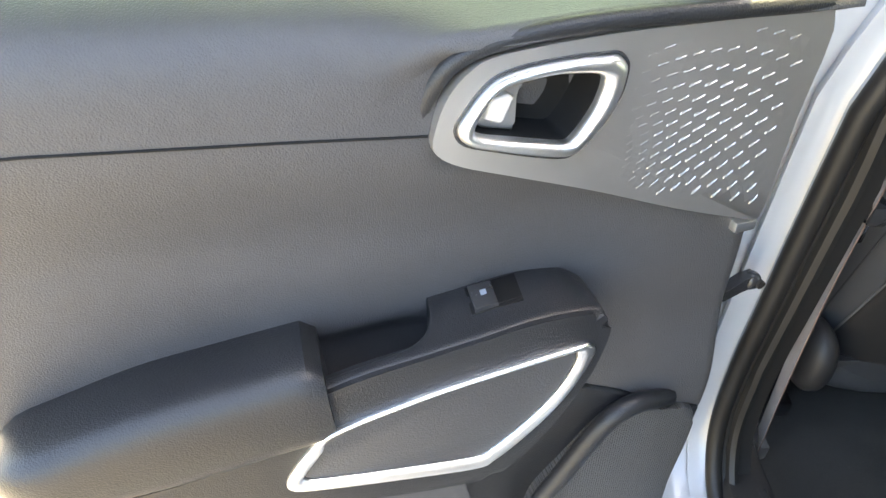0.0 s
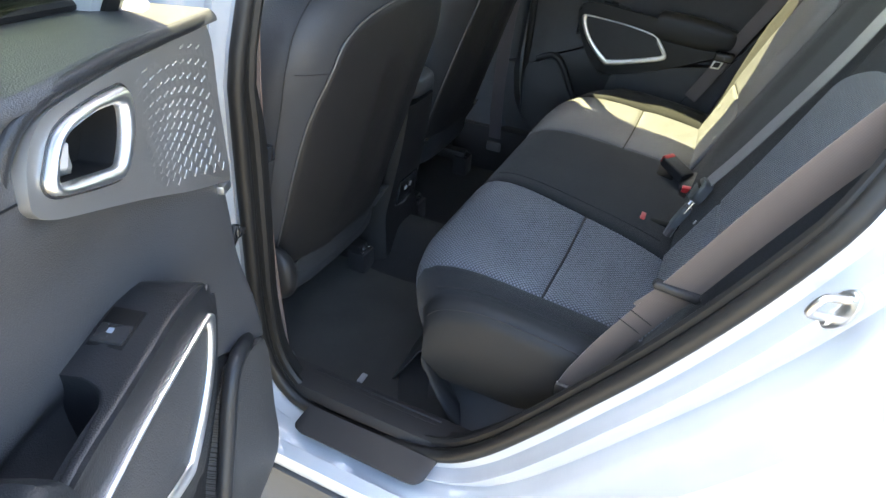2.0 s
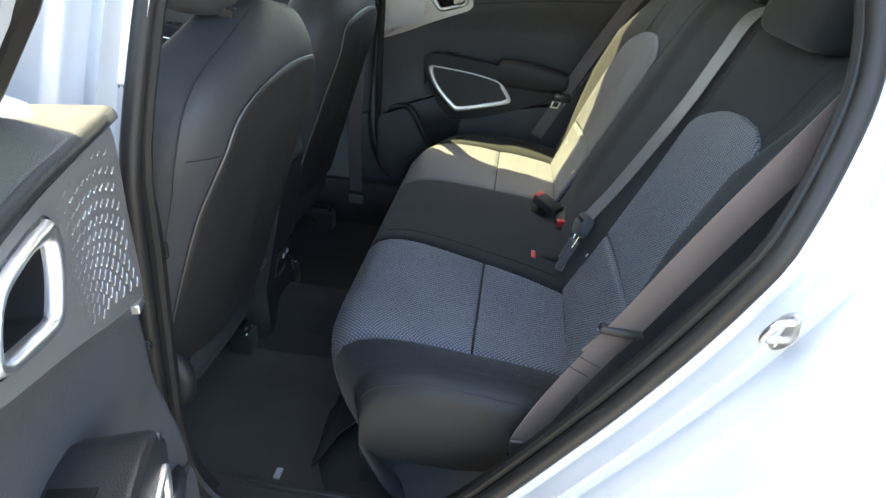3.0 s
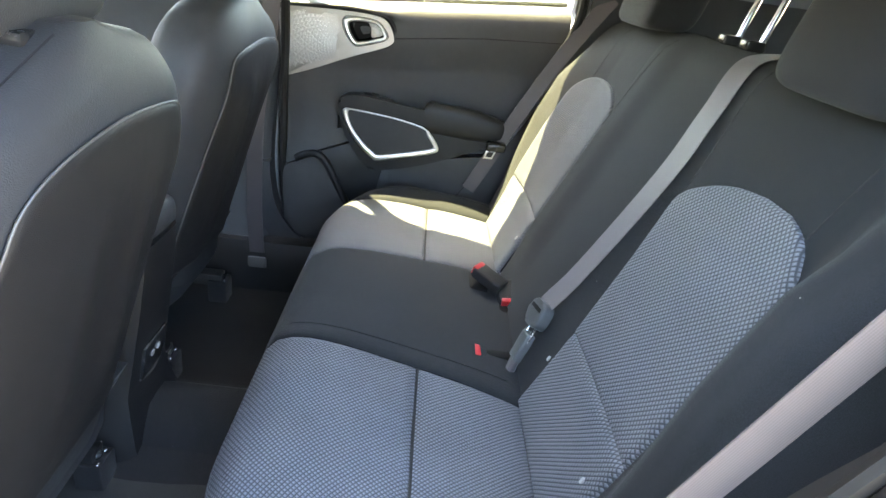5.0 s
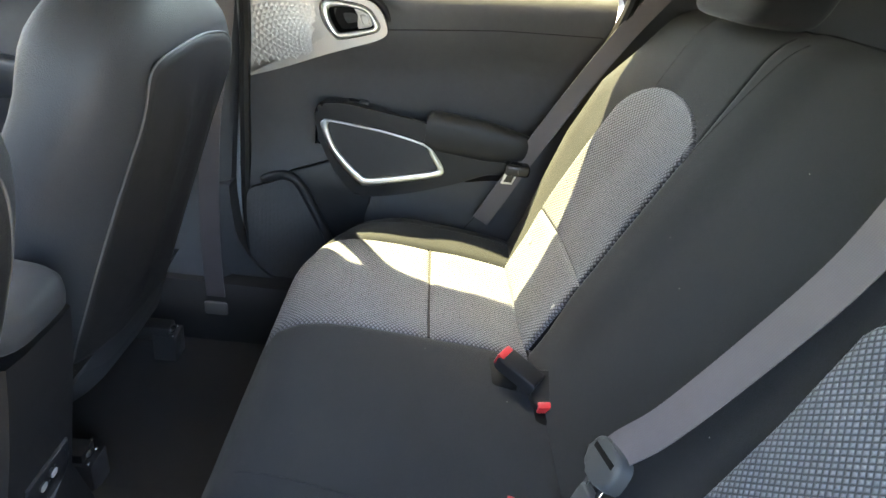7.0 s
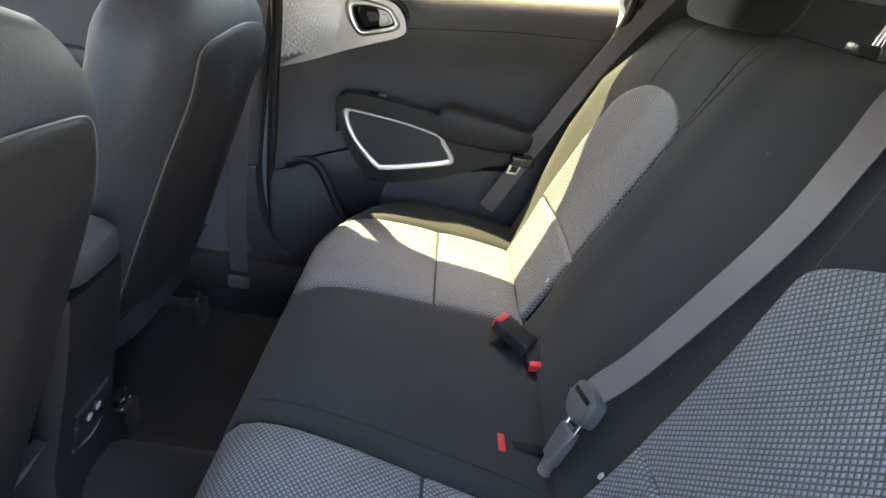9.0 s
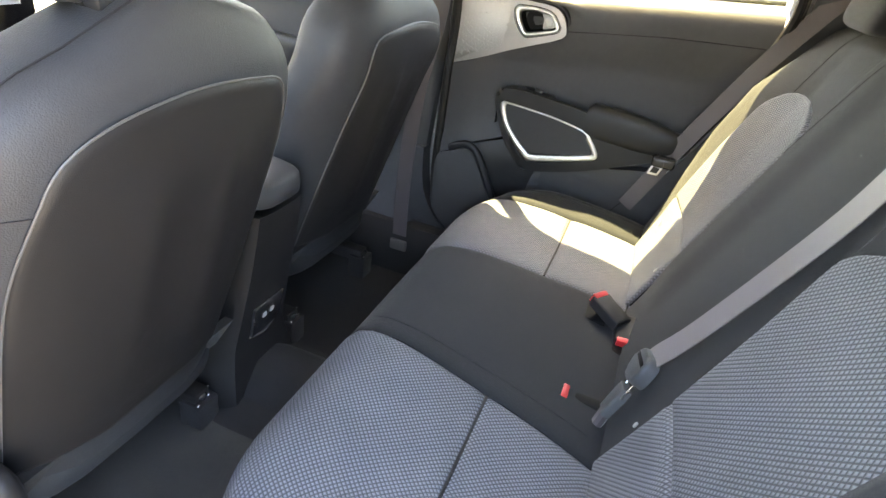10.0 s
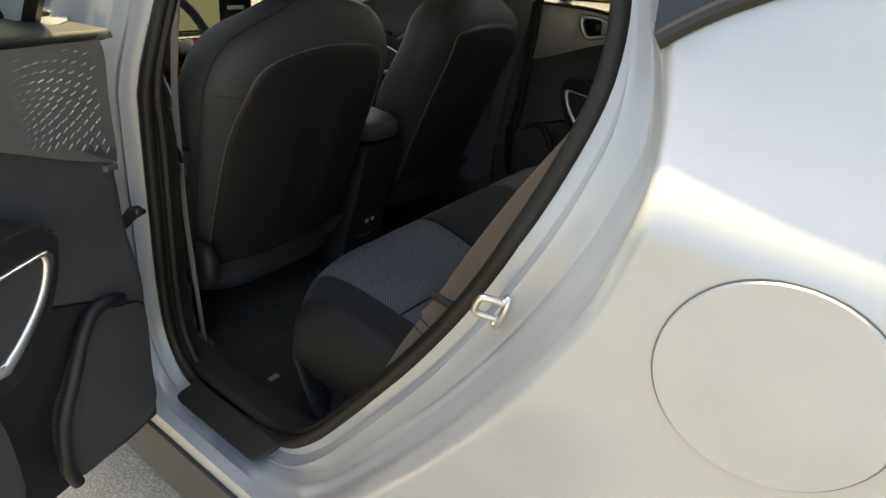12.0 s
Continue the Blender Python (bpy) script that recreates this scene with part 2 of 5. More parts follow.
def sheet(f, us, vs, thick=0.0, uv=None):
    """A grid surface f(u, v) -> point, with UVs in metres and, where asked, thickness along its normal."""
    bm = bmesh.new()
    lay = bm.loops.layers.uv.new("UVMap")
    grid = [[bm.verts.new(f(u, v)) for v in vs] for u in us]
    uvs = {}
    for i, u in enumerate(us):
        for j, v in enumerate(vs):
            uvs[grid[i][j]] = uv(u, v) if uv else (u if isinstance(u, (int, float)) else i, v if isinstance(v, (int, float)) else j)
    for i in range(len(us) - 1):
        for j in range(len(vs) - 1):
            q = (grid[i][j], grid[i + 1][j], grid[i + 1][j + 1], grid[i][j + 1])
            if len({tuple(round(c, 6) for c in p.co) for p in q}) < 3:
                continue
            fc = bm.faces.new(q)
            for lp in fc.loops:
                lp[lay].uv = uvs[lp.vert]
    bmesh.ops.recalc_face_normals(bm, faces=bm.faces)
    if thick:
        bmesh.ops.solidify(bm, geom=list(bm.faces), thickness=thick)
    return bm


def loft(rings, closed=True, caps=True):
    """A skin over rings of points of equal count."""
    bm = bmesh.new()
    vs = [[bm.verts.new(p) for p in r] for r in rings]
    n = len(rings[0])
    for a, b in zip(vs[:-1], vs[1:]):
        for i in range(n if closed else n - 1):
            j = (i + 1) % n
            bm.faces.new((a[i], a[j], b[j], b[i]))
    if caps and closed:
        bm.faces.new(vs[0])
        bm.faces.new(vs[-1])
    return bm


def slab(outline, d0, d1, place, bevel=0.0, segs=2, uv=True):
    """A flat outline of (a, b) pairs, drawn from depth d0 to d1; place(a, b, d) -> point."""
    bm = bmesh.new()
    lay = bm.loops.layers.uv.new("UVMap")
    lo = [bm.verts.new(place(a, b, d0)) for a, b in outline]
    hi = [bm.verts.new(place(a, b, d1)) for a, b in outline]
    n = len(outline)
    bm.faces.new(lo)
    top = bm.faces.new(hi)
    for lp, (a, b) in zip(top.loops, outline):
        lp[lay].uv = (a, b)
    for i in range(n):
        bm.faces.new((lo[i], lo[(i + 1) % n], hi[(i + 1) % n], hi[i]))
    if bevel:
        bmesh.ops.bevel(bm, geom=list(top.edges), offset=bevel, segments=segs, profile=0.5, affect="EDGES")
    return bm


def ring_slab(outer, inner, d0, d1, place, bevel=0.0):
    """A closed frame between two outlines of equal count, with a rounded face."""
    rings = [[place(*p, d0) for p in outer]]
    for k in range(9):
        f = 0.5 - 0.5 * math.cos(math.pi * k / 8)
        lift = math.sin(math.pi * k / 8) ** 0.8
        rings.append([place(a[0] + (b[0] - a[0]) * f, a[1] + (b[1] - a[1]) * f, d1 - bevel + bevel * lift) for a, b in zip(outer, inner)])
    rings.append([place(*p, d0) for p in inner])
    return loft(rings, True, False)


def sweep(path, section, closed=False, up=(0, 0, 1), caps=True):
    """A section of (a, b) pairs carried along a path; a lies across, b along up."""
    pts = [Vector(p) for p in path]
    n = len(pts)
    rings = []
    side = None
    for i, p in enumerate(pts):
        if closed:
            t = pts[(i + 1) % n] - pts[i - 1]
        else:
            t = pts[min(i + 1, n - 1)] - pts[max(i - 1, 0)]
        t.normalize()
        if side is None:
            side = t.cross(Vector(up))
            if side.length < 0.05:
                side = t.cross(Vector((1, 0, 0)))
        side = side - t * side.dot(t)
        side.normalize()
        u2 = side.cross(t)
        rings.append([p + side * a + u2 * b for a, b in section])
    if closed:
        rings.append(rings[0])
    bm = loft(rings, True, caps and not closed)
    if closed:
        bmesh.ops.remove_doubles(bm, verts=bm.verts, dist=1e-6)
    return bm


def circle(r, n=8):
    return [(r * math.cos(2 * math.pi * i / n), r * math.sin(2 * math.pi * i / n)) for i in range(n)]


def tube(path, r, n=8, closed=False):
    return sweep(path, circle(r, n), closed)


def block(x0, x1, y0, y1, z0, z1, bevel=0.004, segs=2):
    bm = bmesh.new()
    bmesh.ops.create_cube(bm, size=1)
    for v in bm.verts:
        v.co = Vector(((x0 + x1) / 2 + v.co.x * (x1 - x0), (y0 + y1) / 2 + v.co.y * (y1 - y0), (z0 + z1) / 2 + v.co.z * (z1 - z0)))
    if bevel:
        bmesh.ops.bevel(bm, geom=list(bm.edges), offset=bevel, segments=segs, profile=0.5, affect="EDGES")
    return bm


def pillow(cx, cy, cz, sx, sy, sz, power=3.2, n=20, m=12, shear=0.0):
    """A padded block: a superellipsoid of half sizes sx, sy, sz, sheared backwards with height."""
    def pw(v, e):
        return math.copysign(abs(v) ** e, v)
    e = 2 / power

    def f(i, j):
        a, b = 2 * math.pi * i / n, -math.pi / 2 + math.pi * j / m
        x, y, z = sx * pw(math.cos(b), e) * pw(math.cos(a), e), sy * pw(math.cos(b), e) * pw(math.sin(a), e), sz * pw(math.sin(b), e)
        return Vector((cx + x, cy + y - shear * z, cz + z))
    bm = sheet(f, range(n + 1), range(m + 1))
    bmesh.ops.remove_doubles(bm, verts=bm.verts, dist=1e-5)
    return bm


def jamb_width(y, z):
    """The jamb narrows towards the roof and at the middle pillar."""
    if y > 0.3:
        return 0.55
    return interp([(1.12, 1.0), (1.22, 0.92), (1.33, 0.45), (1.5, 0.42)], z)


def offset_loop(loop, d, squash=1.0, taper=False):
    """Moves a closed (y, z) loop outwards by d; squash scales the downward part."""
    n = len(loop)
    area = sum(loop[i][0] * loop[(i + 1) % n][1] - loop[(i + 1) % n][0] * loop[i][1] for i in range(n))
    sgn = 1 if area > 0 else -1
    res = []
    for i in range(n):
        a, b = loop[i - 1], loop[(i + 1) % n]
        t = Vector((b[0] - a[0], b[1] - a[1])).normalized()
        nx, ny = t.y * sgn, -t.x * sgn
        if ny < 0:
            ny *= squash
        dd = d * jamb_width(*loop[i]) if taper and d > 0.02 else d
        res.append((loop[i][0] + nx * dd, loop[i][1] + ny * dd))
    return res


# ---- plan: the rear door opening, shared by the body and the doors ----
OPENING = [(0.514, 0.64), (0.503, 0.525), (0.458, 0.452), (0.39, 0.428), (0.30, 0.428), (0.21, 0.438), (0.118, 0.468), (0.05, 0.532),
           (-0.02, 0.628), (-0.09, 0.735), (-0.155, 0.838), (-0.222, 0.96), (-0.275, 1.08), (-0.305, 1.18), (-0.318, 1.27),
           (-0.300, 1.36), (-0.25, 1.44), (-0.12, 1.49), (0.08, 1.51), (0.28, 1.51), (0.408, 1.48), (0.442, 1.40), (0.472, 1.22),
           (0.493, 1.0), (0.506, 0.80)]
LOOP = [(p.x, p.y) for p in catmull([(a, b, 0) for a, b in OPENING], 120, True)]
# the right-hand opening: its front edge stands upright
RIGHT_FRONT = [(0.526, 0.66), (0.514, 0.580), (0.467, 0.507), (0.405, 0.464), (0.30, 0.442)]
RIGHT_TOP = [(0.28, 1.51), (0.448, 1.488), (0.488, 1.41), (0.517, 1.22), (0.526, 1.0), (0.527, 0.80)]
RIGHT_OPENING = RIGHT_FRONT + OPENING[5:19] + RIGHT_TOP
LOOPS = {-1: LOOP, 1: [(p.x, p.y) for p in catmull([(a, b, 0) for a, b in RIGHT_OPENING], 120, True)]}
REAR = sorted([(z, y) for y, z in LOOP if y < 0.2 and z < 1.36])


def wall_x(z):
    """Half width of the door aperture at height z (tumblehome above the belt line)."""
    return 0.775 - 0.30 * max(0.0, z - 1.08) ** 1.0 * 1.0


def skin_x(y, z):
    """Half width of the outer skin."""
    base = interp([(0.2, 0.86), (0.45, 0.88), (0.7, 0.893), (0.98, 0.897), (1.10, 0.894), (1.17, 0.886), (1.205, 0.876), (1.24, 0.848), (1.30, 0.806), (1.45, 0.735), (1.56, 0.66)], z)
    return base


def outer_x(y, z):
    """Outer skin with its shoulder, which fades towards the tail."""
    f = min(1.0, max(0.0, (-0.40 - y) / 1.35))
    return skin_x(y, z) + 0.010 * math.exp(-((z - 1.212 - 0.03 * f) / 0.026) ** 2) * (1 - f) - 0.03 * max(0, f - 0.4) ** 2


# ---- ground ----
bm = sheet(lambda u, v: Vector((u, v, 0)), [-400, -40, -8, -3, -1, 1, 3, 8, 40, 400], [-400, -40, -8, -3, -1, 1, 3, 8, 40, 400])
tagged(part("ground", bm, M_ASPHALT), "weathered grey asphalt of a parking area", "ground", kind="structure")


# ---- the car body ----
car = thing("car", "white hatchback car body with an open rear door aperture", "car")


def side_rings(s, specs):
    """Rings of the jamb round the aperture: each spec is (offset, inward shift of x, downward squash)."""
    rings = []
    for off, dx, sq in specs:
        ring = []
        for y, z in offset_loop(LOOPS[s], off, sq, True):
            ring.append(Vector((s * (wall_x(z) + dx), y, z)))
        rings.append(ring)
    return rings


for s, nm in ((-1, "left"), (1, "right")):
    # pressed jamb: lip, ledge, trough and outer flange
    specs = [(-0.006, 0.0, 1.0), (0.010, 0.003, 1.0), (0.024, 0.002, 0.7), (0.031, 0.008, 0.56), (0.035, 0.022, 0.53), (0.039, 0.029, 0.5), (0.052, 0.028, 0.43), (0.066, 0.022, 0.34), (0.074, 0.022, 0.31), (0.080, 0.030, 0.3), (0.085, 0.046, 0.3), (0.092, 0.056, 0.3), (0.103, 0.062, 0.31), (0.110, 0.070, 0.32), (0.116, 0.084, 0.34)]
    rings = side_rings(s, specs)
    rings.append([Vector((s * (outer_x(y, z) - 0.0105), y, z)) for y, z in offset_loop(LOOPS[s], 0.1225, 0.36, True)])
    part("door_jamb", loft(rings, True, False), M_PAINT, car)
    # dark lip and double rubber seal round the aperture
    lip = [[Vector((s * (wall_x(z) + dx * (1 - (0.62 if s < 0 else 0.2) * smoothstep(0.95, 1.18, z))), y, z)) for y, z in offset_loop(LOOPS[s], off)] for off, dx in ((-0.004, 0.002), (-0.009, -0.012), (-0.010, -0.036), (-0.008, -0.058))]
    part("trim_lip", loft(lip, True, False), M_RUBBER, car)
    path = [Vector((s * (wall_x(z) - 0.004), y, z)) for y, z in offset_loop(LOOPS[s], -0.004)]
    seal = part("door_seal", tube(path, 0.0125, 10, True), M_RUBBER, car, "matt black rubber door seal")
    path = [Vector((s * (wall_x(z) - (0.028 if s < 0 else 0.046) + 0.012 * smoothstep(0.95, 1.18, z)), y, z)) for y, z in offset_loop(LOOPS[s], -0.012)]
    part("inner_seal", tube(path, 0.0095 if s < 0 else 0.0125, 8, True), M_RUBBER, car)

    # quarter panel behind the aperture
    edge = offset_loop(LOOPS[s], 0.121, 0.36, True)
    n0 = min(range(120), key=lambda i: abs(edge[i][0] - 0.02) + abs(edge[i][1] - 0.50))
    n1 = min(range(120), key=lambda i: abs(edge[i][0] + 0.20) + abs(edge[i][1] - 1.56))
    back = edge[n0:n1 + 1]
    k = len(back) - 1

    def quarter(i, v, back=back, k=k, s=s):
        y0, z0 = back[i]
        z1 = 0.30 + (1.60 - 0.30) * i / k
        f = smoothstep(0, 1, v)
        z = z0 * (1 - f) + z1 * f
        y = y0 * (1 - v) + -1.75 * v
        x = outer_x(y, z)
        x -= 0.011 * max(0.0, 1 - v / 0.012) ** 2
        return Vector((s * x, y, z))
    vs = [0, 0.0015, 0.003, 0.0045, 0.006, 0.009, 0.012, 0.02, 0.04, 0.06, 0.08, 0.1, 0.13, 0.16, 0.19, 0.23, 0.27, 0.31, 0.35, 0.4, 0.5, 0.65, 0.8, 1.0]
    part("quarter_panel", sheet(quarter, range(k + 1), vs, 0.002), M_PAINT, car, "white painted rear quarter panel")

    # rocker: painted strip and black cladding with a rib
    def rocker(y, c, s=s):
        x, z = c
        return Vector((s * x, y, z))
    ys = [0.10, 0.2, 0.35, 0.6, 1.0, 1.6, 2.0]
    part("sill_panel", sheet(rocker, [-0.02] + ys, [(0.845, 0.414), (0.866, 0.405), (0.872, 0.388), (0.868, 0.372)], 0.002), M_PAINT, car)
    part("rocker_cladding", sheet(rocker, [-0.02] + ys, [(0.862, 0.372), (0.876, 0.368), (0.880, 0.355), (0.872, 0.350), (0.886, 0.30), (0.892, 0.255), (0.884, 0.244), (0.85, 0.235)], 0.003),
         M_PLASTIC, car, "black plastic rocker cladding")

# scuff plate on the left sill
def scuff(u, v):
    x = -0.783 - 0.052 * v
    z = 0.458 - 0.015 * v + 0.006
    e = min(u, 1 - u) * 0.30
    if e < 0.03:
        x = -0.783 - 0.052 * v * (0.72 + 0.28 * math.sqrt(max(0, 1 - (1 - e / 0.03) ** 2)))
    y = 0.400 - 0.27 * u + 0.008 * v
    return Vector((x, y, z))


part("scuff_plate", sheet(scuff, [i / 40 for i in range(41)], [i / 25 for i in range(26)], 0.006), M_SHELL, car, "smooth black plastic sill scuff plate")
# inner sill trim, with two thin ribs
def sill_in(y, c):
    return Vector((-c[0], y, c[1]))
sill = part("sill_trim", sheet(sill_in, [0.62, 0.52, 0.40, 0.25, 0.10, 0.02], [(0.765, 0.452), (0.755, 0.468), (0.72, 0.47), (0.692, 0.463), (0.679, 0.43), (0.676, 0.29)], 0.003), M_SHELL, car, "black plastic inner sill trim")
for dx in (0.704, 0.716):
    part("rib", tube([(-dx, 0.44, 0.4675), (-dx, 0.16, 0.4675)], 0.0025, 6), M_SHELL, sill)
part("sill_trim", sheet(lambda y, c: Vector((c[0], y, c[1])), [0.75, 0.52, 0.40, 0.25, 0.10, -0.1], [(0.765, 0.452), (0.72, 0.47), (0.665, 0.46), (0.648, 0.42), (0.645, 0.29)], 0.003), M_SHELL, car)

# underbody and wheels
part("underbody", block(-0.80, 0.80, -1.75, 2.15, 0.20, 0.262, 0.02), M_PLASTIC, car)
for s in (-1, 1):
    for yw in (-1.02, 2.05):
        wheel_hub = part("wheel", tube([(s * 0.70, yw, 0.318), (s * 0.80, yw, 0.318)], 0.05, 12), M_STEEL, car)
        part("tyre", loft([[Vector((s * x, yw + r * math.cos(a), 0.318 + r * math.sin(a))) for a in [2 * math.pi * i / 40 for i in range(40)]] for x, r in ((0.67, 0.22), (0.665, 0.29), (0.685, 0.315), (0.80, 0.315), (0.825, 0.29), (0.82, 0.22))], True, False), M_RUBBER, wheel_hub, "black rubber tyre")
        part("rim", loft([[Vector((s * x, yw + r * math.cos(a), 0.318 + r * math.sin(a))) for a in [2 * math.pi * i / 40 for i in range(40)]] for x, r in ((0.70, 0.22), (0.815, 0.222), (0.812, 0.205), (0.775, 0.19), (0.79, 0.06), (0.79, 0.004))], True, False), M_SILVER, wheel_hub, "silver wheel rim")
# rounded foot of the pillar trim beside the far sill
corner = [(p.x, p.y) for p in catmull([(0.550, 0.72, 0), (0.547, 0.665, 0), (0.531, 0.575, 0), (0.483, 0.500, 0), (0.420, 0.452, 0), (0.395, 0.446, 0)], 24)] + [(0.395, 0.44), (0.60, 0.44), (0.60, 0.72)]
part("corner_trim", slab(corner, 0.765, 0.705, lambda a, b, d: Vector((d, a, b)), 0.008, 3), M_PLASTIC, car, "rounded black plastic corner trim")

# striker on the left jamb: plate, bolts and loop, turned along the jamb
STRIKE_N = Vector((-0.50, 0.84, 0.20)).normalized()
STRIKE_UP = (Vector((0.0, -0.42, 0.9)) - STRIKE_N * Vector((0.0, -0.42, 0.9)).dot(STRIKE_N)).normalized()
STRIKE_ACROSS = STRIKE_UP.cross(STRIKE_N)


def strike_at(a, q, d):
    return Vector((-0.803, -0.291, 1.008)) + STRIKE_ACROSS * a + STRIKE_UP * q + STRIKE_N * d


strike = part("striker", slab([(p[0] * 0.0145, p[1] * 0.027) for p in circle(1, 24)], 0, 0.004, strike_at, 0.0012), M_STEEL, car, "zinc-plated door striker")
part("loop", tube([strike_at(*q) for q in catmull([(0.0, -0.014, 0.003), (0.0, -0.014, 0.020), (0.0, -0.0115, 0.030), (0.0, 0.0, 0.0325), (0.0, 0.0115, 0.030), (0.0, 0.014, 0.020), (0.0, 0.014, 0.003)], 30)], 0.0042, 10), M_STEEL, strike)
for q in (-0.0195, 0.0195):
    part("bolt", slab([(p[0] * 0.0052, p[1] * 0.0052 + q) for p in circle(1, 6)], 0.003, 0.007, strike_at, 0.001), M_STEEL, strike)

# fuel flap: round lid with a dark gap
FY, FZ, FR = -0.553, 1.118, 0.083
def flap(a, r):
    y, z = FY + math.cos(a) * r, FZ + math.sin(a) * r
    return Vector((-(outer_x(y, z) + 0.0040 - (0.0022 if r > FR * 0.985 else 0)), y, z))
ang = [2 * math.pi * i / 48 for i in range(49)]
gap = part("fuel_flap_gap", sheet(lambda a, r: Vector((-(outer_x(FY + math.cos(a) * r, FZ + math.sin(a) * r) + 0.0012), FY + math.cos(a) * r, FZ + math.sin(a) * r)), ang, [FR * 0.9, FR, FR * 1.014], 0.001), M_PIPING, car)
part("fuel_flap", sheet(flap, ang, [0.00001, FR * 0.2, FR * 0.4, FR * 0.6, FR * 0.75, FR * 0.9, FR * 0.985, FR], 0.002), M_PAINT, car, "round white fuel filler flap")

# roof, pillars, ends
def roof(u, v):
    x = -0.66 + 1.32 * u
    y = 1.30 - 3.0 * v
    z = 1.60 - 0.05 * (2 * u - 1) ** 2 - 0.05 * (1 - v) ** 3 - 0.06 * v ** 2
    return Vector((x, y, z))
us = [i / 12 for i in range(13)]
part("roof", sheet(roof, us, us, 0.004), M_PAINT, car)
tagged(part("ceiling", sheet(lambda u, v: roof(u, v) - Vector((0, 0, 0.035)), us, us, 0.004), M_LINER), "light grey fabric headliner", "ceiling", kind="structure")
for s in (-1, 1):
    # front pillar and front door frame, front fender wall
    part("roof_rail", tube(catmull([(s * 0.66, 1.32, 1.52), (s * 0.66, 0.7, 1.545), (s * 0.655, 0.1, 1.55), (s * 0.672, -0.15, 1.55), (s * 0.702, -0.45, 1.55), (s * 0.705, -0.9, 1.54), (s * 0.67, -1.7, 1.48)], 40), 0.045, 10), M_PAINT, car)
    part("front_pillar", tube([(s * 0.66, 1.32, 1.52), (s * 0.72, 1.7, 1.28), (s * 0.77, 2.0, 1.08)], 0.04, 8), M_GREY_TRIM, car)
    part("hatch_pillar", tube([(s * 0.66, -1.68, 1.50), (s * 0.80, -1.75, 0.95)], 0.05, 8), M_PAINT, car)
    part("fender_wall", block(*sorted((s * 0.80, s * 0.86)), 1.55, 2.2, 0.25, 1.05), M_PAINT, car)
part("firewall", block(-0.82, 0.82, 2.0, 2.06, 0.25, 1.06), M_PLASTIC, car)
part("bonnet", block(-0.80, 0.80, 2.06, 3.0, 0.80, 1.02, 0.05), M_PAINT, car)
part("tailgate", block(-0.82, 0.82, -1.80, -1.74, 0.35, 1.0), M_PAINT, car)
glass_parts = [part("windscreen", sheet(lambda u, v: Vector(((-0.66 - 0.10 * v) * (1 - 2 * u), 1.30 + 0.72 * v, 1.54 - 0.47 * v)), us, us, 0.004), M_GLASS, car)]
glass_parts += [part("rear_window", sheet(lambda u, v: Vector(((-0.64 - 0.12 * v) * (1 - 2 * u), -1.70 - 0.07 * v, 1.50 - 0.50 * v)), us, us, 0.004), M_TINT, car)]
for g in glass_parts:
    g.visible_shadow = False
part("cargo_side", block(-0.80, -0.66, -1.7, -0.62, 0.30, 1.10), M_PLASTIC, car)
part("cargo_side", block(0.66, 0.80, -1.7, -0.62, 0.30, 1.10), M_PLASTIC, car)
for s in (-1, 1):
    # quarter glass behind the rear door, on a rising strip
    low = [(-0.372, 1.330), (-0.42, 1.366), (-0.50, 1.405), (-0.62, 1.432), (-0.80, 1.445)]
    low_c = [(p.x, p.y) for p in catmull([(a, c, 0) for a, c in low], 25)]
    part("quarter_window", sheet(lambda i, v, s=s: Vector((s * (outer_x(-0.5, low_c[i][1] * (1 - v) + 1.515 * v) + 0.004), low_c[i][0] + 0.05 * v, low_c[i][1] * (1 - v) + 1.515 * v)), range(25), us, 0.003), M_SCREEN_DARK, car, "dark quarter window glass")
    part("window_strip", tube([(s * (outer_x(-0.5, z) + 0.004), y - 0.004, z - 0.006) for y, z in low_c], 0.008, 8), M_SHELL, car)
    # padded rail above the door inside
    part("rail_trim", tube([(s * 0.60, 0.75, 1.475), (s * 0.605, 0.45, 1.482), (s * 0.605, 0.0, 1.485), (s * 0.61, -0.4, 1.465), (s * 0.62, -1.2, 1.42)], 0.030, 10), M_GREY_TRIM, car)
# dark trim inside the quarter panels, and the cover over the cargo space
for s in (-1, 1):
    part("quarter_trim", sheet(lambda z, v, s=s: Vector((s * (wall_x(z) - 0.028 - 0.03 * v), interp(REAR, z) - 0.012 + (-1.70 - interp(REAR, z)) * v, z)), [0.60 + 0.05 * i for i in range(16)], [0, 0.03, 0.08, 0.2, 0.5, 1.0], 0.004), M_PLASTIC, car, "black plastic quarter trim")
part("cargo_cover", sheet(lambda x, y: Vector((x, y, 1.19 - 0.02 * smoothstep(-0.6, -1.0, y))), [-0.66 + 0.11 * i for i in range(13)], [-0.54, -0.7, -1.0, -1.4, -1.70], 0.006), M_CARPET, car, "black cargo cover")
# floor pan and carpet
tagged(part("floor", sheet(lambda x, y: Vector((x, y, 0.292 + (0.10 * math.exp(-(x / 0.10) ** 4) if y > 0.1 else 0.10) + 0.004 * noise.noise((x * 9, y * 9, 0)))),
       [-0.80 + 0.04 * i for i in range(41)], [-1.75, -0.5, 0.0] + [0.1 + 0.06 * i for i in range(33)], 0.01), M_CARPET), "black carpeted car floor", "floor", kind="structure")
mat_ob = thing("floor_mat", "black ribbed floor mat with a small woven tag", "floor mat")
def mat_sheet(x, y):
    return Vector((x, y, 0.303 + 0.003 * noise.noise((x * 11, y * 11, 5)) + 0.012 * smoothstep(0.78, 0.86, y)))
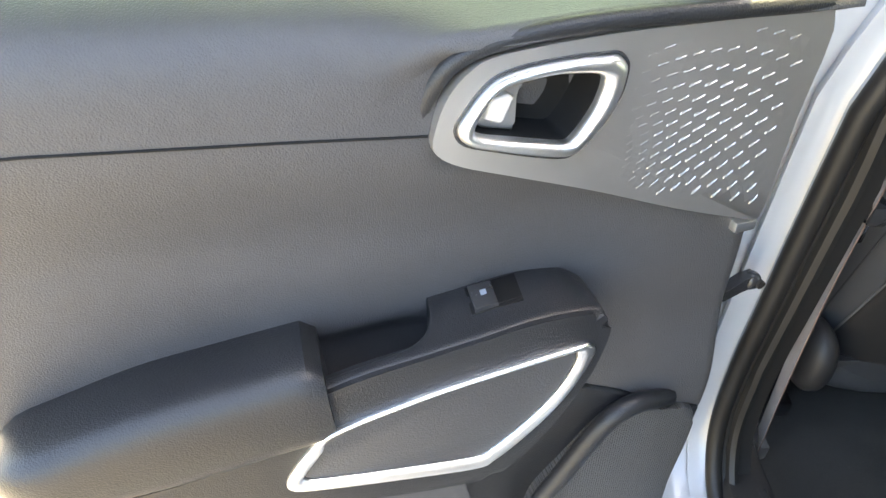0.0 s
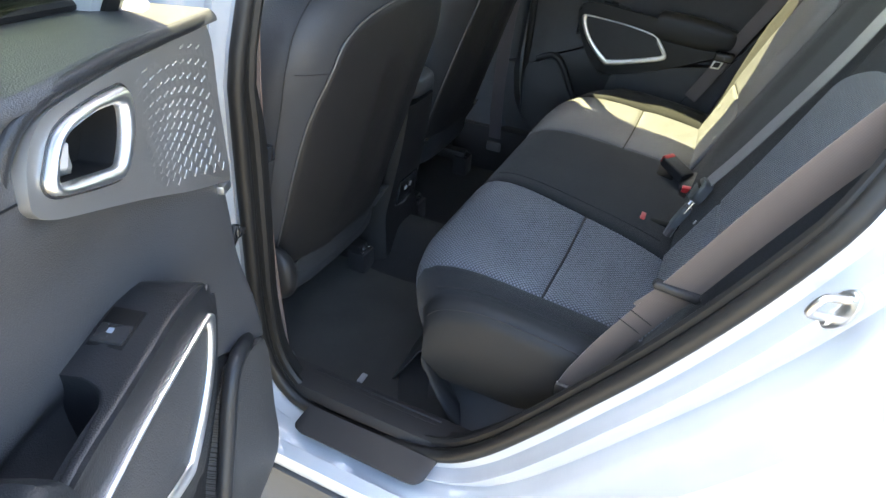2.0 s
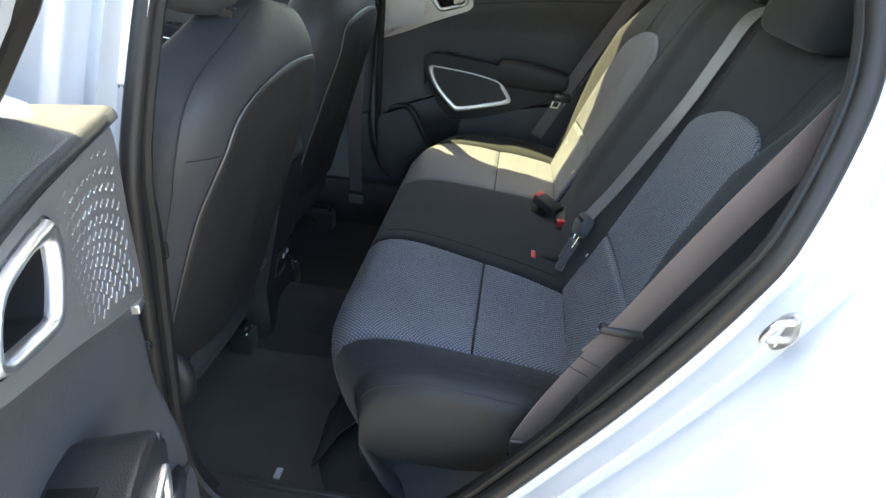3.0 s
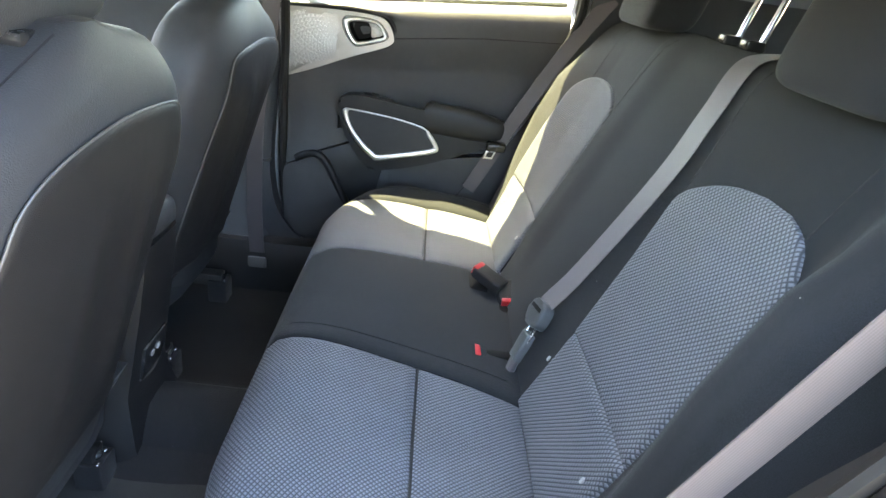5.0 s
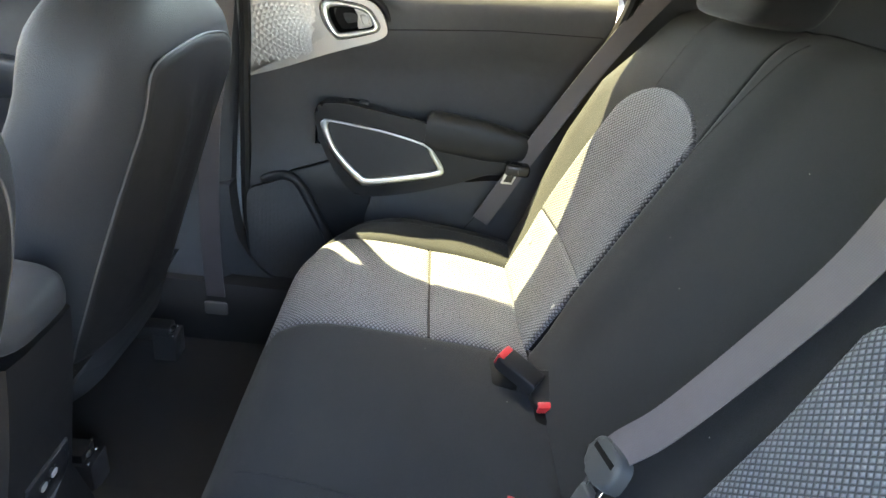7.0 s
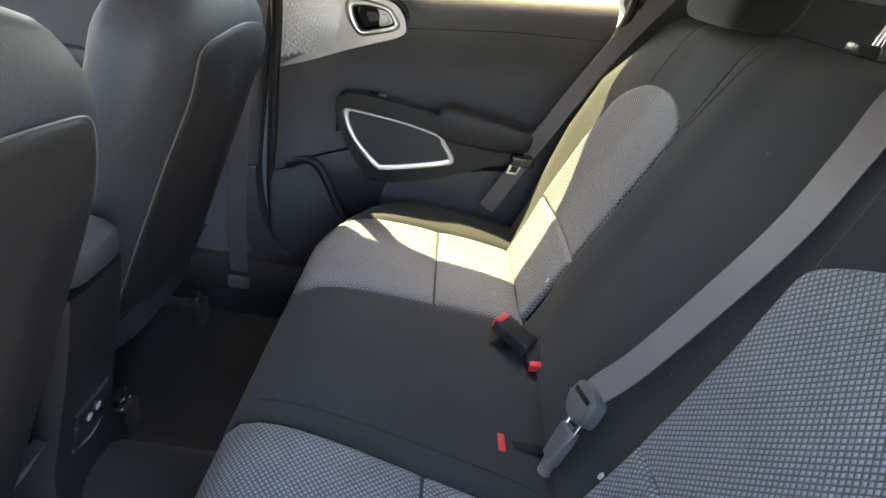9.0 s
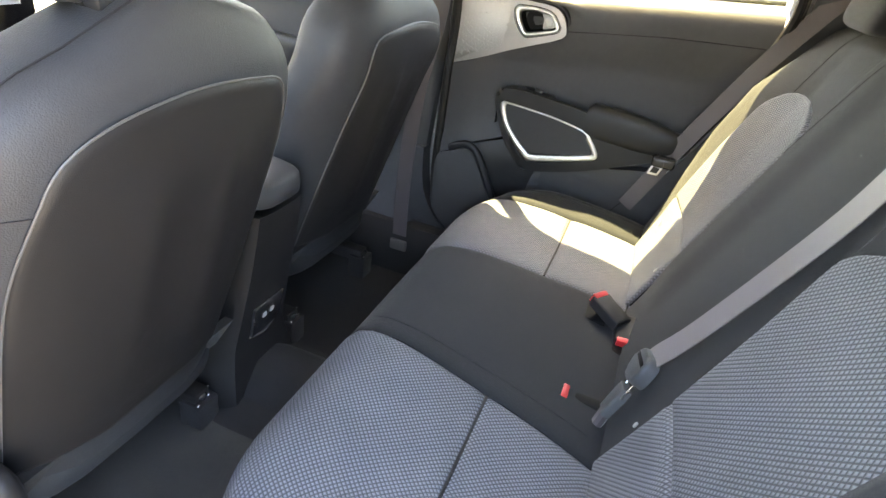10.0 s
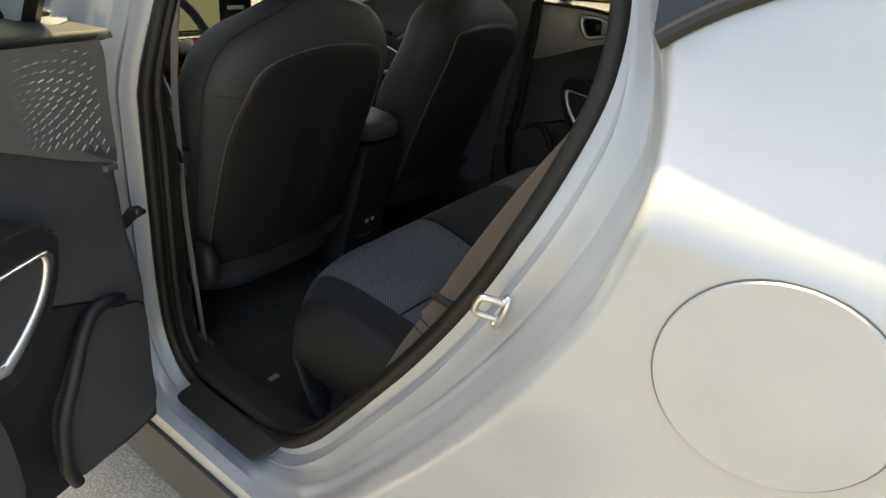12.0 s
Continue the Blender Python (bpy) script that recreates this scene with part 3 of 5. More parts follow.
part("mat", sheet(mat_sheet, [-0.676 + 0.013 * i for i in range(41)], [0.29 + 0.02 * i for i in range(29)], 0.005), M_MAT, mat_ob)
part("tag", block(-0.569, -0.541, 0.422, 0.436, 0.3045, 0.309, 0.001), M_PALE, mat_ob, "pale woven tag")


# ---- the doors ----
# Local frame of a door: origin on its hinge line, u backwards, w inwards, z up.
HINGE_Y, HINGE_X, SWING = 0.564, 0.868, 70.6
HANDLE_OUT = [(0.215, 1.161), (0.213, 1.154), (0.215, 1.138), (0.223, 1.121), (0.237, 1.103), (0.25, 1.093), (0.26, 1.092), (0.283, 1.098), (0.31, 1.107), (0.336, 1.117), (0.343, 1.129), (0.335, 1.142), (0.323, 1.156), (0.31, 1.164), (0.287, 1.168), (0.253, 1.169), (0.234, 1.168), (0.222, 1.167)]
HANDLE_IN = [(0.233, 1.153), (0.231, 1.147), (0.235, 1.132), (0.243, 1.118), (0.251, 1.108), (0.258, 1.104), (0.279, 1.109), (0.301, 1.115), (0.32, 1.12), (0.327, 1.123), (0.33, 1.127), (0.324, 1.141), (0.316, 1.151), (0.305, 1.157), (0.288, 1.159), (0.271, 1.16), (0.252, 1.158), (0.24, 1.156)]
SILVER_OUT = [(0.231, 0.906), (0.2455, 0.868), (0.2668, 0.834), (0.2978, 0.8), (0.3268, 0.776), (0.348, 0.77), (0.4331, 0.791), (0.5028, 0.811), (0.525, 0.822), (0.524, 0.84), (0.5008, 0.871), (0.4757, 0.891), (0.3945, 0.908), (0.3171, 0.916), (0.2494, 0.921), (0.2359, 0.918)]
SILVER_IN = [(0.2494, 0.898), (0.26, 0.871), (0.2784, 0.844), (0.3055, 0.816), (0.3306, 0.796), (0.349, 0.79), (0.4312, 0.808), (0.4931, 0.825), (0.5095, 0.832), (0.5086, 0.84), (0.4892, 0.866), (0.4735, 0.8865), (0.394, 0.9035), (0.318, 0.9115), (0.257, 0.9155), (0.249, 0.912)]
PLATE = [(0.037, 1.176), (0.0361, 1.081), (0.0365, 1.01), (0.038, 0.984), (0.043, 0.978), (0.058, 0.983), (0.137, 1.013), (0.221, 1.050), (0.2961, 1.080), (0.3404, 1.098), (0.3591, 1.112), (0.3601, 1.127), (0.3493, 1.153), (0.3316, 1.171), (0.3059, 1.179), (0.2173, 1.182), (0.1188, 1.179)]
ARM_RAIL = [(0.2165, 0.931), (0.224, 0.948), (0.238, 0.956), (0.288, 0.960), (0.339, 0.955), (0.389, 0.950), (0.438, 0.945), (0.474, 0.938), (0.505, 0.930), (0.545, 0.895), (0.5879, 0.871), (0.6846, 0.872), (0.7232, 0.886), (0.7184, 0.868), (0.6459, 0.841), (0.5492, 0.798), (0.4428, 0.761), (0.3461, 0.74), (0.3123, 0.748), (0.2687, 0.796), (0.2359, 0.856), (0.2223, 0.894)]


def round_loop(pts, n):
    return [(p.x, p.y) for p in catmull([(a, b, 0) for a, b in pts], n, True)]


def edge_z(u):
    """Foot of the rounded shelf under the window: above the plate, then just above the crease."""
    f = smoothstep(0.33, 0.44, u)
    return (1 - f) * (1.174 + 0.02 * u) + f * (crease_z(u) + 0.014)


def belt_z(u):
    """Foot of the window glass."""
    return 1.184 + 0.095 * u


def crease_z(u):
    return interp([(0.0, 1.10), (0.361, 1.123), (0.45, 1.135), (0.62, 1.156), (0.86, 1.172)], u)


def panel_w(u, z):
    """Depth of the inner trim: full above the crease, hollow below it, swelling at the foot."""
    d = z - crease_z(u)
    w = 0.122
    w -= 0.020 * smoothstep(0.0, -0.11, d) * smoothstep(0.10, 0.30, u)
    w += 0.022 * smoothstep(0.88, 0.72, z)
    # hollow behind the pull cup
    w -= 0.024 * math.exp(-((u - 0.42) / 0.060) ** 4 - ((z - 0.872) / 0.046) ** 4)
    # room for the handle bowl behind its plate
    w -= 0.026 * math.exp(-((u - 0.279) / 0.062) ** 6 - ((z - 1.131) / 0.036) ** 6)
    return w


def rear_u(z):
    return HINGE_Y - interp(REAR, z)


def make_door(s, name, label, m, rear=True, window=True):
    """A door for the left (s = 1) or right (s = -1) side, set at the pose m."""
    door = thing(name, label, "car door", kind="structure")

    def at(u, z, w):
        return Vector((s * w, -u, z))

    def rear_edge(z):
        return rear_u(z) if rear else interp([(0.4, 0.86), (0.6, 0.93), (1.3, 0.98)], z)

    def shell(t, v):
        z = 0.39 + t * 0.80
        return z, -0.012 + v * (rear_edge(max(z, 0.445)) + 0.058 + 0.012)

    rows, cols = [i / 24 for i in range(25)], [i / 30 for i in range(31)]

    # painted shell: inner pressing and outer skin
    def inner_skin(t, v):
        z, u = shell(t, v)
        e = min(v, 1 - v, t) * 12
        return at(u, z, 0.075 - 0.05 * max(0, 1 - e) ** 2)

    def outer_skin(t, v):
        z, u = shell(t, v)
        y = HINGE_Y - u
        return at(u, z, HINGE_X - skin_x(0, z) + 0.004)
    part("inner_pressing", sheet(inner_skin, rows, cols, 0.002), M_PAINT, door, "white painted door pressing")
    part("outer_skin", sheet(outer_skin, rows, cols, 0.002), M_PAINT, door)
    edge = [(t, 0) for t in rows] + [(1, v) for v in cols[1:]] + [(t, 1) for t in rows[-2::-1]] + [(0, v) for v in cols[-2:0:-1]]
    part("shell_edge", loft([[outer_skin(*e) for e in edge], [inner_skin(*e) for e in edge]], True, False), M_PAINT, door)

    # trim panel: a lighter upper part and a dark lower part
    def split_z(u):
        return interp([(0.04, 0.698), (0.16, 0.767), (0.25, 0.80), (0.5, 0.85), (0.8, 0.88)], u)

    def trim(t, v, upper):
        zr = 0.74 + t * 0.44 if upper else 0.425 + t * 0.315
        uf = interp([(0.42, 0.05), (0.62, 0.040), (0.8, 0.030), (0.95, 0.030), (1.05, 0.037), (1.18, 0.034)], zr)
        z = zr
        for _ in range(3):
            u = uf + v * (rear_edge(max(z, 0.47)) + 0.012 - uf)
            lo, hi = (split_z(u), edge_z(u)) if upper else (0.425, split_z(u))
            z = lo + t * (hi - lo)
        w = panel_w(u, z)
        e = min(v * 0.7, (1 - v) * 0.7)
        if e < 0.012:
            w -= 0.02 * (1 - e / 0.012) ** 2
        g = t * (hi - lo) if upper else (1 - t) * (hi - lo)
        if g < 0.005:
            w -= 0.006 * (1 - g / 0.005) ** 2
        return at(u, z, w)
    r2, c2 = [0, 0.005, 0.011] + [i / 60 for i in range(1, 60)] + [0.989, 0.995, 1], [0, 0.004, 0.009, 0.017] + [0.03 + 0.94 * i / 60 for i in range(61)] + [0.983, 0.991, 0.996, 1]
    part("trim_panel", sheet(lambda t, v: trim(t, v, True), r2, c2, 0.003), M_VINYL_SOFT, door, "grained soft vinyl trim panel")
    part("lower_trim", sheet(lambda t, v: trim(t, v, False), r2, c2, 0.003), M_ARM, door, "dark lower door trim")

    # broad shelf that rolls back to the window
    def shelf(u, k):
        ze, zg = edge_z(u) - 0.001, belt_z(u)
        w0 = panel_w(u, ze) + 0.0004
        a = k * math.pi / 2
        w = 0.012 + (w0 - 0.012) * max(0.0, math.cos(a)) ** 0.5
        z = ze + (zg - ze) * math.sin(a) ** 0.7
        # flat top with a tight edge above the handle plate
        f = smoothstep(0.30, 0.40, u)
        top = interp([(0.014, 1.1875), (0.06, 1.1895), (0.14, 1.1945), (0.23, 1.1985), (0.30, 1.197), (0.40, 1.196)], u)
        w2 = interp([(0, w0), (0.04, 0.1335), (0.10, 0.1325), (0.18, 0.1265), (0.26, 0.119), (1, 0.012)], k)
        z2 = interp([(0, ze), (0.04, top - 0.013), (0.10, top - 0.006), (0.18, top - 0.0005), (0.26, top), (1, max(top, zg))], k)
        return at(u, z * f + z2 * (1 - f), w * f + w2 * (1 - f))
    us_l = [0.014 + (rear_edge(1.2) - 0.026) * i / 38 for i in range(39)]
    part("window_shelf", sheet(shelf, us_l, [i / 22 for i in range(23)], 0.003), M_VINYL_SOFT, door, "grained black shelf below the window")
    part("glass_seal", tube([at(u, belt_z(u) + 0.006, 0.010) for u in us_l], 0.007, 8), M_RUBBER, door)

    # crease line between the upper and the lower trim
    path = [at(u, crease_z(u), panel_w(u, crease_z(u)) + 0.0002) for u in [0.362 + (rear_edge(1.16) - 0.385) * i / 30 for i in range(31)]]
    part("trim_gap", tube(path, 0.0011, 6), M_DEEP, door)

    # bright plate with the handle, its rim, bowl and lever
    plate_loop = round_loop(PLATE, 72)
    hand_o, hand_i = round_loop(HANDLE_OUT, 72), round_loop(HANDLE_IN, 72)
    plate = part("handle_plate", loft([[at(*p, 0.10) for p in plate_loop], [at(*p, 0.129) for p in plate_loop], [at(*[a * 0.985 + b * 0.015 for a, b in zip(p, q)], 0.1315) for p, q in zip(plate_loop, hand_o)], [at(*p, 0.1315) for p in hand_o], [at(*p, 0.10) for p in hand_o]], True, False), M_PLATE, door, "satin grey metal-look handle plate")
    hood = [(0.022, 1.179, 0.122), (0.06, 1.181, 0.1255), (0.14, 1.186, 0.1265), (0.23, 1.190, 0.1265), (0.30, 1.187, 0.125), (0.338, 1.177, 0.122), (0.359, 1.152, 0.116), (0.367, 1.125, 0.111), (0.363, 1.108, 0.106)]
    bow = catmull([at(a, b, c) for a, b, c in hood], 48)
    rings = []
    for i, p in enumerate(bow):
        d = (bow[min(i + 1, 47)] - bow[max(i - 1, 0)]).normalized()
        c, r = d.cross(Vector((s, 0, 0))).normalized(), 0.0075
        rings.append([p + c * (r * math.cos(a)) + Vector((s, 0, 0)) * (r * 1.15 * math.sin(a)) for a in [k * math.pi / 6 for k in range(12)]])
    part("plate_hood", loft(rings), M_ARM, door, "rounded black vinyl rim above the handle plate")
    handle = part("handle_rim", ring_slab(hand_o, hand_i, 0.108, 0.1395, at, 0.009), M_SILVER, plate, "brushed silver handle surround")
    part("handle_shadow_gap", ring_slab(offset_loop(hand_o, 0.0025), hand_o, 0.12, 0.1325, at, 0.0005), M_GLOSSY, plate)
    cxh, czh = 0.278, 1.133
    shrink = lambda f: [(cxh + (a - cxh) * f, czh + (b - czh) * f) for a, b in hand_i]
    # bowl in near black: the shade inside it is in the colour
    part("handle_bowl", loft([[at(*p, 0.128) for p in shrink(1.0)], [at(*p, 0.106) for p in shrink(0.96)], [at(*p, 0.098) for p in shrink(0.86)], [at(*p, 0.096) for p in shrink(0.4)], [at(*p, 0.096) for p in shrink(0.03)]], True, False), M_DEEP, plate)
    part("lever", slab([(0.329, 1.1275), (0.324, 1.140), (0.316, 1.150), (0.305, 1.156), (0.284, 1.1575), (0.289, 1.148), (0.2965, 1.143), (0.297, 1.121), (0.295, 1.1145), (0.320, 1.121)], 0.100, 0.1205, at, 0.003, 3), M_PLATE, plate)
    part("lever_tip", slab([(0.3205, 1.131), (0.316, 1.146), (0.303, 1.1485), (0.2975, 1.1445), (0.3055, 1.1275), (0.309, 1.1255)], 0.116, 0.128, at, 0.003, 3), M_PALE, plate, "pale lock lever")

    # relief of the plate: rows of thin raised slivers that fan out from the handle
    bm = bmesh.new()
    for i in range(22):
        for j in range(26):
            r = 0.050 + 0.0122 * i
            a = radians(-66 + 7.2 * j + (3.6 if i % 2 else 0))
            u0 = 0.260 - r * math.cos(a)
            z0 = 1.083 + r * math.sin(a) * 0.9
            if not (0.056 < u0 < 0.202) or z0 > 1.170 or z0 < 0.992 + 0.375 * (u0 - 0.04):
                continue
            fade = min(1, (0.205 - u0) / 0.06, 0.35 + abs(z0 - 1.176) / 0.06)
            b = radians(interp([(0.99, 52), (1.04, 38), (1.10, 20), (1.17, 8)], z0))
            du, dz = math.cos(b), math.sin(b)
            half_l, half_w = 0.0060 * (0.6 + 0.4 * fade), 0.0012 * (0.4 + 0.6 * fade)
            pts = [(-half_l, -half_w), (half_l * 0.9, -half_w * 0.3), (half_l, half_w * 0.4), (-half_l * 0.6, half_w)]
            vs = [bm.verts.new(at(u0 - du * p + dz * q, z0 + dz * p + du * q, 0.1316)) for p, q in pts]
            ridge = [bm.verts.new(at(u0 - du * p + dz * q, z0 + dz * p + du * q, 0.1316 + 0.0011 * fade)) for p, q in ((half_l * 0.7, -half_w * 0.35), (-half_l * 0.8, -half_w * 0.7))]
            for f in ((vs[0], vs[1], ridge[0], ridge[1]), (vs[1], vs[2], ridge[0]), (vs[2], vs[3], ridge[1], ridge[0]), (vs[3], vs[0], ridge[1])):
                bm.faces.new(f)
    # low tilted facets between the slivers
    fan = {}
    for i in range(24):
        for j in range(30):
            r = 0.045 + 0.0088 * i
            ang_f = radians(-70 + 5.6 * j + (2.8 if i % 2 else 0))
            u0, z0 = 0.250 - r * math.cos(ang_f), 1.083 + r * math.sin(ang_f) * 0.9
            fan[i, j] = (u0, z0)
    for (i, j), p0 in fan.items():
        k = j + (1 if i % 2 else 0)
        for tri, lift in ((((i, j), (i, j + 1), (i + 1, k)), 0), (((i + 1, k), (i + 1, k - 1), (i, j)), 1)):
            if any(q not in fan for q in tri):
                continue
            pts = [fan[q] for q in tri]
            if any(not (0.043 < u < 0.205) or z > 1.172 or z < 0.990 + 0.375 * (u - 0.04) for u, z in pts):
                continue
            mu, mz = sum(p[0] for p in pts) / 3, sum(p[1] for p in pts) / 3
            rise = (0.0006 if s > 0 else 0.0018) * min(1, (0.215 - mu) / 0.05)
            hs = (rise, 0.0, 0.0) if lift == 0 else (0.0, rise, 0.0)
            bm.faces.new([bm.verts.new(at(mu + (u - mu) * 0.97, mz + (z - mz) * 0.97, 0.13155 + hh)) for (u, z), hh in zip(pts, hs)])
    rel = part("plate_relief", bm, M_PLATE, plate, "fan of thin raised slivers", smooth=False)
    rel["kind"] = "stuff"
    if s > 0:
        part("clip", block(*sorted((s * 0.118, s * 0.131)), -0.064, -0.040, 0.966, 0.978, 0.002), M_SILVER, door)

    # the armrest sinks a little towards the panel behind it
    def arm_at(u, z, w):
        k = 1.0 + 0.85 * max(0.0, 0.172 - w)
        return at(0.454 + (u - 0.454) * k, 1.325 + (z - 1.325) * k, 0.47 + (w - 0.47) * k)

    # armrest: rail with a silver ring round its inlay, switch pod, cup and pad
    rail_loop = round_loop(ARM_RAIL, 90)
    rail = part("armrest_rail", slab(rail_loop, 0.159, 0.178, arm_at, 0.009, 4), M_ARM, door, "padded black armrest with stitching")
    core = [(u, min(z, 0.858)) for u, z in rail_loop]
    part("armrest_core", slab(core, 0.085, 0.161, arm_at), M_ARM, door)
    so, si = round_loop(SILVER_OUT, 80), round_loop(SILVER_IN, 80)
    part("silver_ring", ring_slab(so, si, 0.165, 0.1835, arm_at, 0.004), M_SILVER, rail, "satin silver decorative ring")
    part("inlay", slab([(0.385 + (a - 0.385) * 0.99, 0.826 + (b - 0.826) * 0.99) for a, b in si], 0.170, 0.179, arm_at, 0.002), M_VINYL, rail)
    path = [arm_at(u, z, 0.1735) for u, z in ((0.238, 0.9525), (0.262, 0.9555), (0.288, 0.957), (0.339, 0.9515), (0.389, 0.947), (0.438, 0.942), (0.474, 0.935))]
    part("stitching", tube(catmull(path, 40), 0.0011, 5), M_THREAD, rail)
    # top of the armrest: a broad block with the window switch that narrows to a lip along the cup
    def arm_top(u, w):
        z = interp([(0.219, 0.950), (0.226, 0.9535), (0.24, 0.9575), (0.288, 0.9615), (0.339, 0.9565), (0.389, 0.9515), (0.438, 0.9465), (0.474, 0.940), (0.505, 0.932)], u)
        return z + 0.010 * smoothstep(0.172, 0.125, w) * smoothstep(0.222, 0.25, u)

    def arm_back(u):
        return interp([(0.219, 0.150), (0.2215, 0.130), (0.226, 0.117), (0.233, 0.107), (0.245, 0.100), (0.26, 0.0972), (0.30, 0.0955), (0.35, 0.0960), (0.366, 0.0985), (0.3705, 0.102), (0.372, 0.112), (0.3735, 0.132), (0.378, 0.146), (0.386, 0.155), (0.40, 0.1595), (0.43, 0.162), (0.505, 0.163)], u)

    def arm_skin(u, k):
        w0, w1 = arm_back(u), 0.1735
        if k < 0:
            return arm_at(u, arm_top(u, w0) - 0.004 + 0.062 * (k + 1) / 3 - 0.03, w0)
        w = w0 + (w1 - w0) * k
        e = max(0.0, 1 - (w - w0) / 0.004) ** 2 * 0.004 + max(0.0, 1 - (w1 - w) / 0.006) ** 2 * 0.004
        nose = max(0.0, 1 - (u - 0.219) / 0.006) ** 2 * 0.010
        return arm_at(u, arm_top(u, w) - e - nose, w)
    u_steps = [0.219, 0.220, 0.2215, 0.224, 0.228, 0.234, 0.245, 0.26, 0.28, 0.30, 0.32, 0.34, 0.355, 0.364, 0.3685, 0.3705, 0.372, 0.3735, 0.3765, 0.380, 0.384, 0.391, 0.40, 0.415, 0.43, 0.45, 0.475, 0.505]
    pod = part("armrest_top", sheet(arm_skin, u_steps, [-4, -2.5, -1, 0, 0.02, 0.05, 0.1, 0.2, 0.35, 0.5, 0.65, 0.8, 0.9, 0.94, 0.97, 0.985, 1.0]), M_ARM, door, "smooth black armrest top with the window switch")
    part("cup_floor", slab([(0.366, 0.078), (0.49, 0.078), (0.49, 0.160), (0.366, 0.160)], 0.855, 0.862, lambda a, b, d: arm_at(a, d, b)), M_ARM, door)

    def pod_at(a, b, d):
        return arm_at(a - 0.013, arm_top(a - 0.013, b) + d, b)
    part("switch_frame", slab([(0.303, 0.121), (0.351, 0.121), (0.353, 0.151), (0.305, 0.151)], -0.004, 0.0012, pod_at, 0.0008), M_DEEP, pod)
    # raised near-black slab in place of the shade in the recess
    part("switch_recess", slab([(0.306, 0.124), (0.327, 0.124), (0.328, 0.148), (0.307, 0.148)], -0.001, 0.0018, pod_at, 0.0002), M_DEEP, pod)
    sw = part("window_switch", slab([(0.327, 0.124), (0.349, 0.124), (0.350, 0.150), (0.328, 0.150)], 0.0, 0.0055, pod_at, 0.002), M_GLOSSY, pod, "glossy black window switch")
    if s > 0:
        part("icon", slab([(0.335, 0.134), (0.3405, 0.134), (0.3405, 0.1385), (0.335, 0.1385)], 0.005, 0.0060, pod_at), M_ICON, sw, "blue lit window icon")

    def pad(i, j):
        a = 2 * math.pi * j / 28
        f = i / 22
        u = 0.472 + f * (0.272 if rear else 0.30)
        hz = (0.052 - 0.018 * smoothstep(0.45, 1, f)) * (1 - max(0, (0.05 - f) / 0.05) ** 2 * 0.25) * (max(0.02, 1 - max(0, (f - 0.86) / 0.14) ** 2)) ** 0.5
        hw = 0.050 * (max(0.05, 1 - max(0, (f - 0.80) / 0.2) ** 2)) ** 0.5
        cz = 0.920 - 0.018 * f
        ca, sa = math.cos(a), math.sin(a)
        e = 0.62
        return arm_at(u, cz + hz * math.copysign(abs(sa) ** e, sa), 0.137 + hw * math.copysign(abs(ca) ** e, ca))
    bm = sheet(pad, range(23), range(29))
    bmesh.ops.remove_doubles(bm, verts=bm.verts, dist=1e-5)
    bmesh.ops.holes_fill(bm, edges=bm.edges, sides=40)
    part("armrest_pad", bm, M_ARM, door, "soft grained black armrest pad")

    # speaker grille, its ridge, and the pocket below the armrest
    spk = round_loop([(0.054, 0.700), (0.10, 0.728), (0.150, 0.752), (0.182, 0.732), (0.225, 0.655), (0.258, 0.59), (0.268, 0.50), (0.255, 0.455), (0.15, 0.445), (0.066, 0.455), (0.058, 0.56)], 60)
    bar = catmull([at(u, z, w) for u, z, w in ((0.092, 0.737, 0.140), (0.120, 0.753, 0.149), (0.152, 0.760, 0.153), (0.184, 0.740, 0.154), (0.228, 0.660, 0.155), (0.262, 0.592, 0.156), (0.274, 0.505, 0.156), (0.262, 0.450, 0.152))], 50)
    part("speaker_ridge", tube(bar, 0.0115, 12), M_ARM, door, "rounded black bar beside the grille")
    part("speaker_grille", slab(spk, 0.11, 0.1525, at, 0.004), M_SPK, door, "perforated black speaker grille")
    part("map_pocket", slab(round_loop([(0.365, 0.742), (0.385, 0.757), (0.43, 0.768), (0.54, 0.790), (0.66, 0.812), (0.69, 0.80), (0.66, 0.70), (0.56, 0.60), (0.48, 0.52), (0.40, 0.48), (0.35, 0.50), (0.345, 0.65)], 60), 0.11, 0.151, at, 0.010, 3), M_PLASTIC, door, "grey plastic map pocket below the armrest")

    # window frame and glass
    if window:
        fr = [(HINGE_Y - y, z) for y, z in offset_loop(LOOP, 0.02 if s > 0 else 0.004) if z > 1.255]
        frame_path = [at(u, z, HINGE_X - skin_x(0, z) + 0.022) for u, z in [(0.064 if s > 0 else 0.092, 1.19)] + sorted(fr, key=lambda p: math.atan2(p[1] - 1.25, p[0] - 0.45), reverse=True) + [(0.90, 1.25)]]
        part("window_frame", tube(frame_path, 0.026, 8), M_PAINT, door, "white painted window frame")
        frame_in = [p + Vector((s * 0.018, 0, 0)) for p in frame_path]
        part("glass_run", tube(frame_in, 0.017, 8), M_RUBBER, door)

        def pane(i, v):
            u = 0.078 + 0.782 * i / 24
            zt = 1.515
            b = belt_z(u) - 0.02
            lim = interp([(0.07, 1.24), (0.11, 1.40), (0.20, 1.49), (0.30, 1.52), (0.50, 1.52), (0.66, 1.50), (0.80, 1.44), (0.87, 1.34), (0.90, 1.25)], u)
            z = b + v * (max(lim, b + 0.01) - b)
            return at(u, z, HINGE_X - skin_x(0, z) + 0.014)
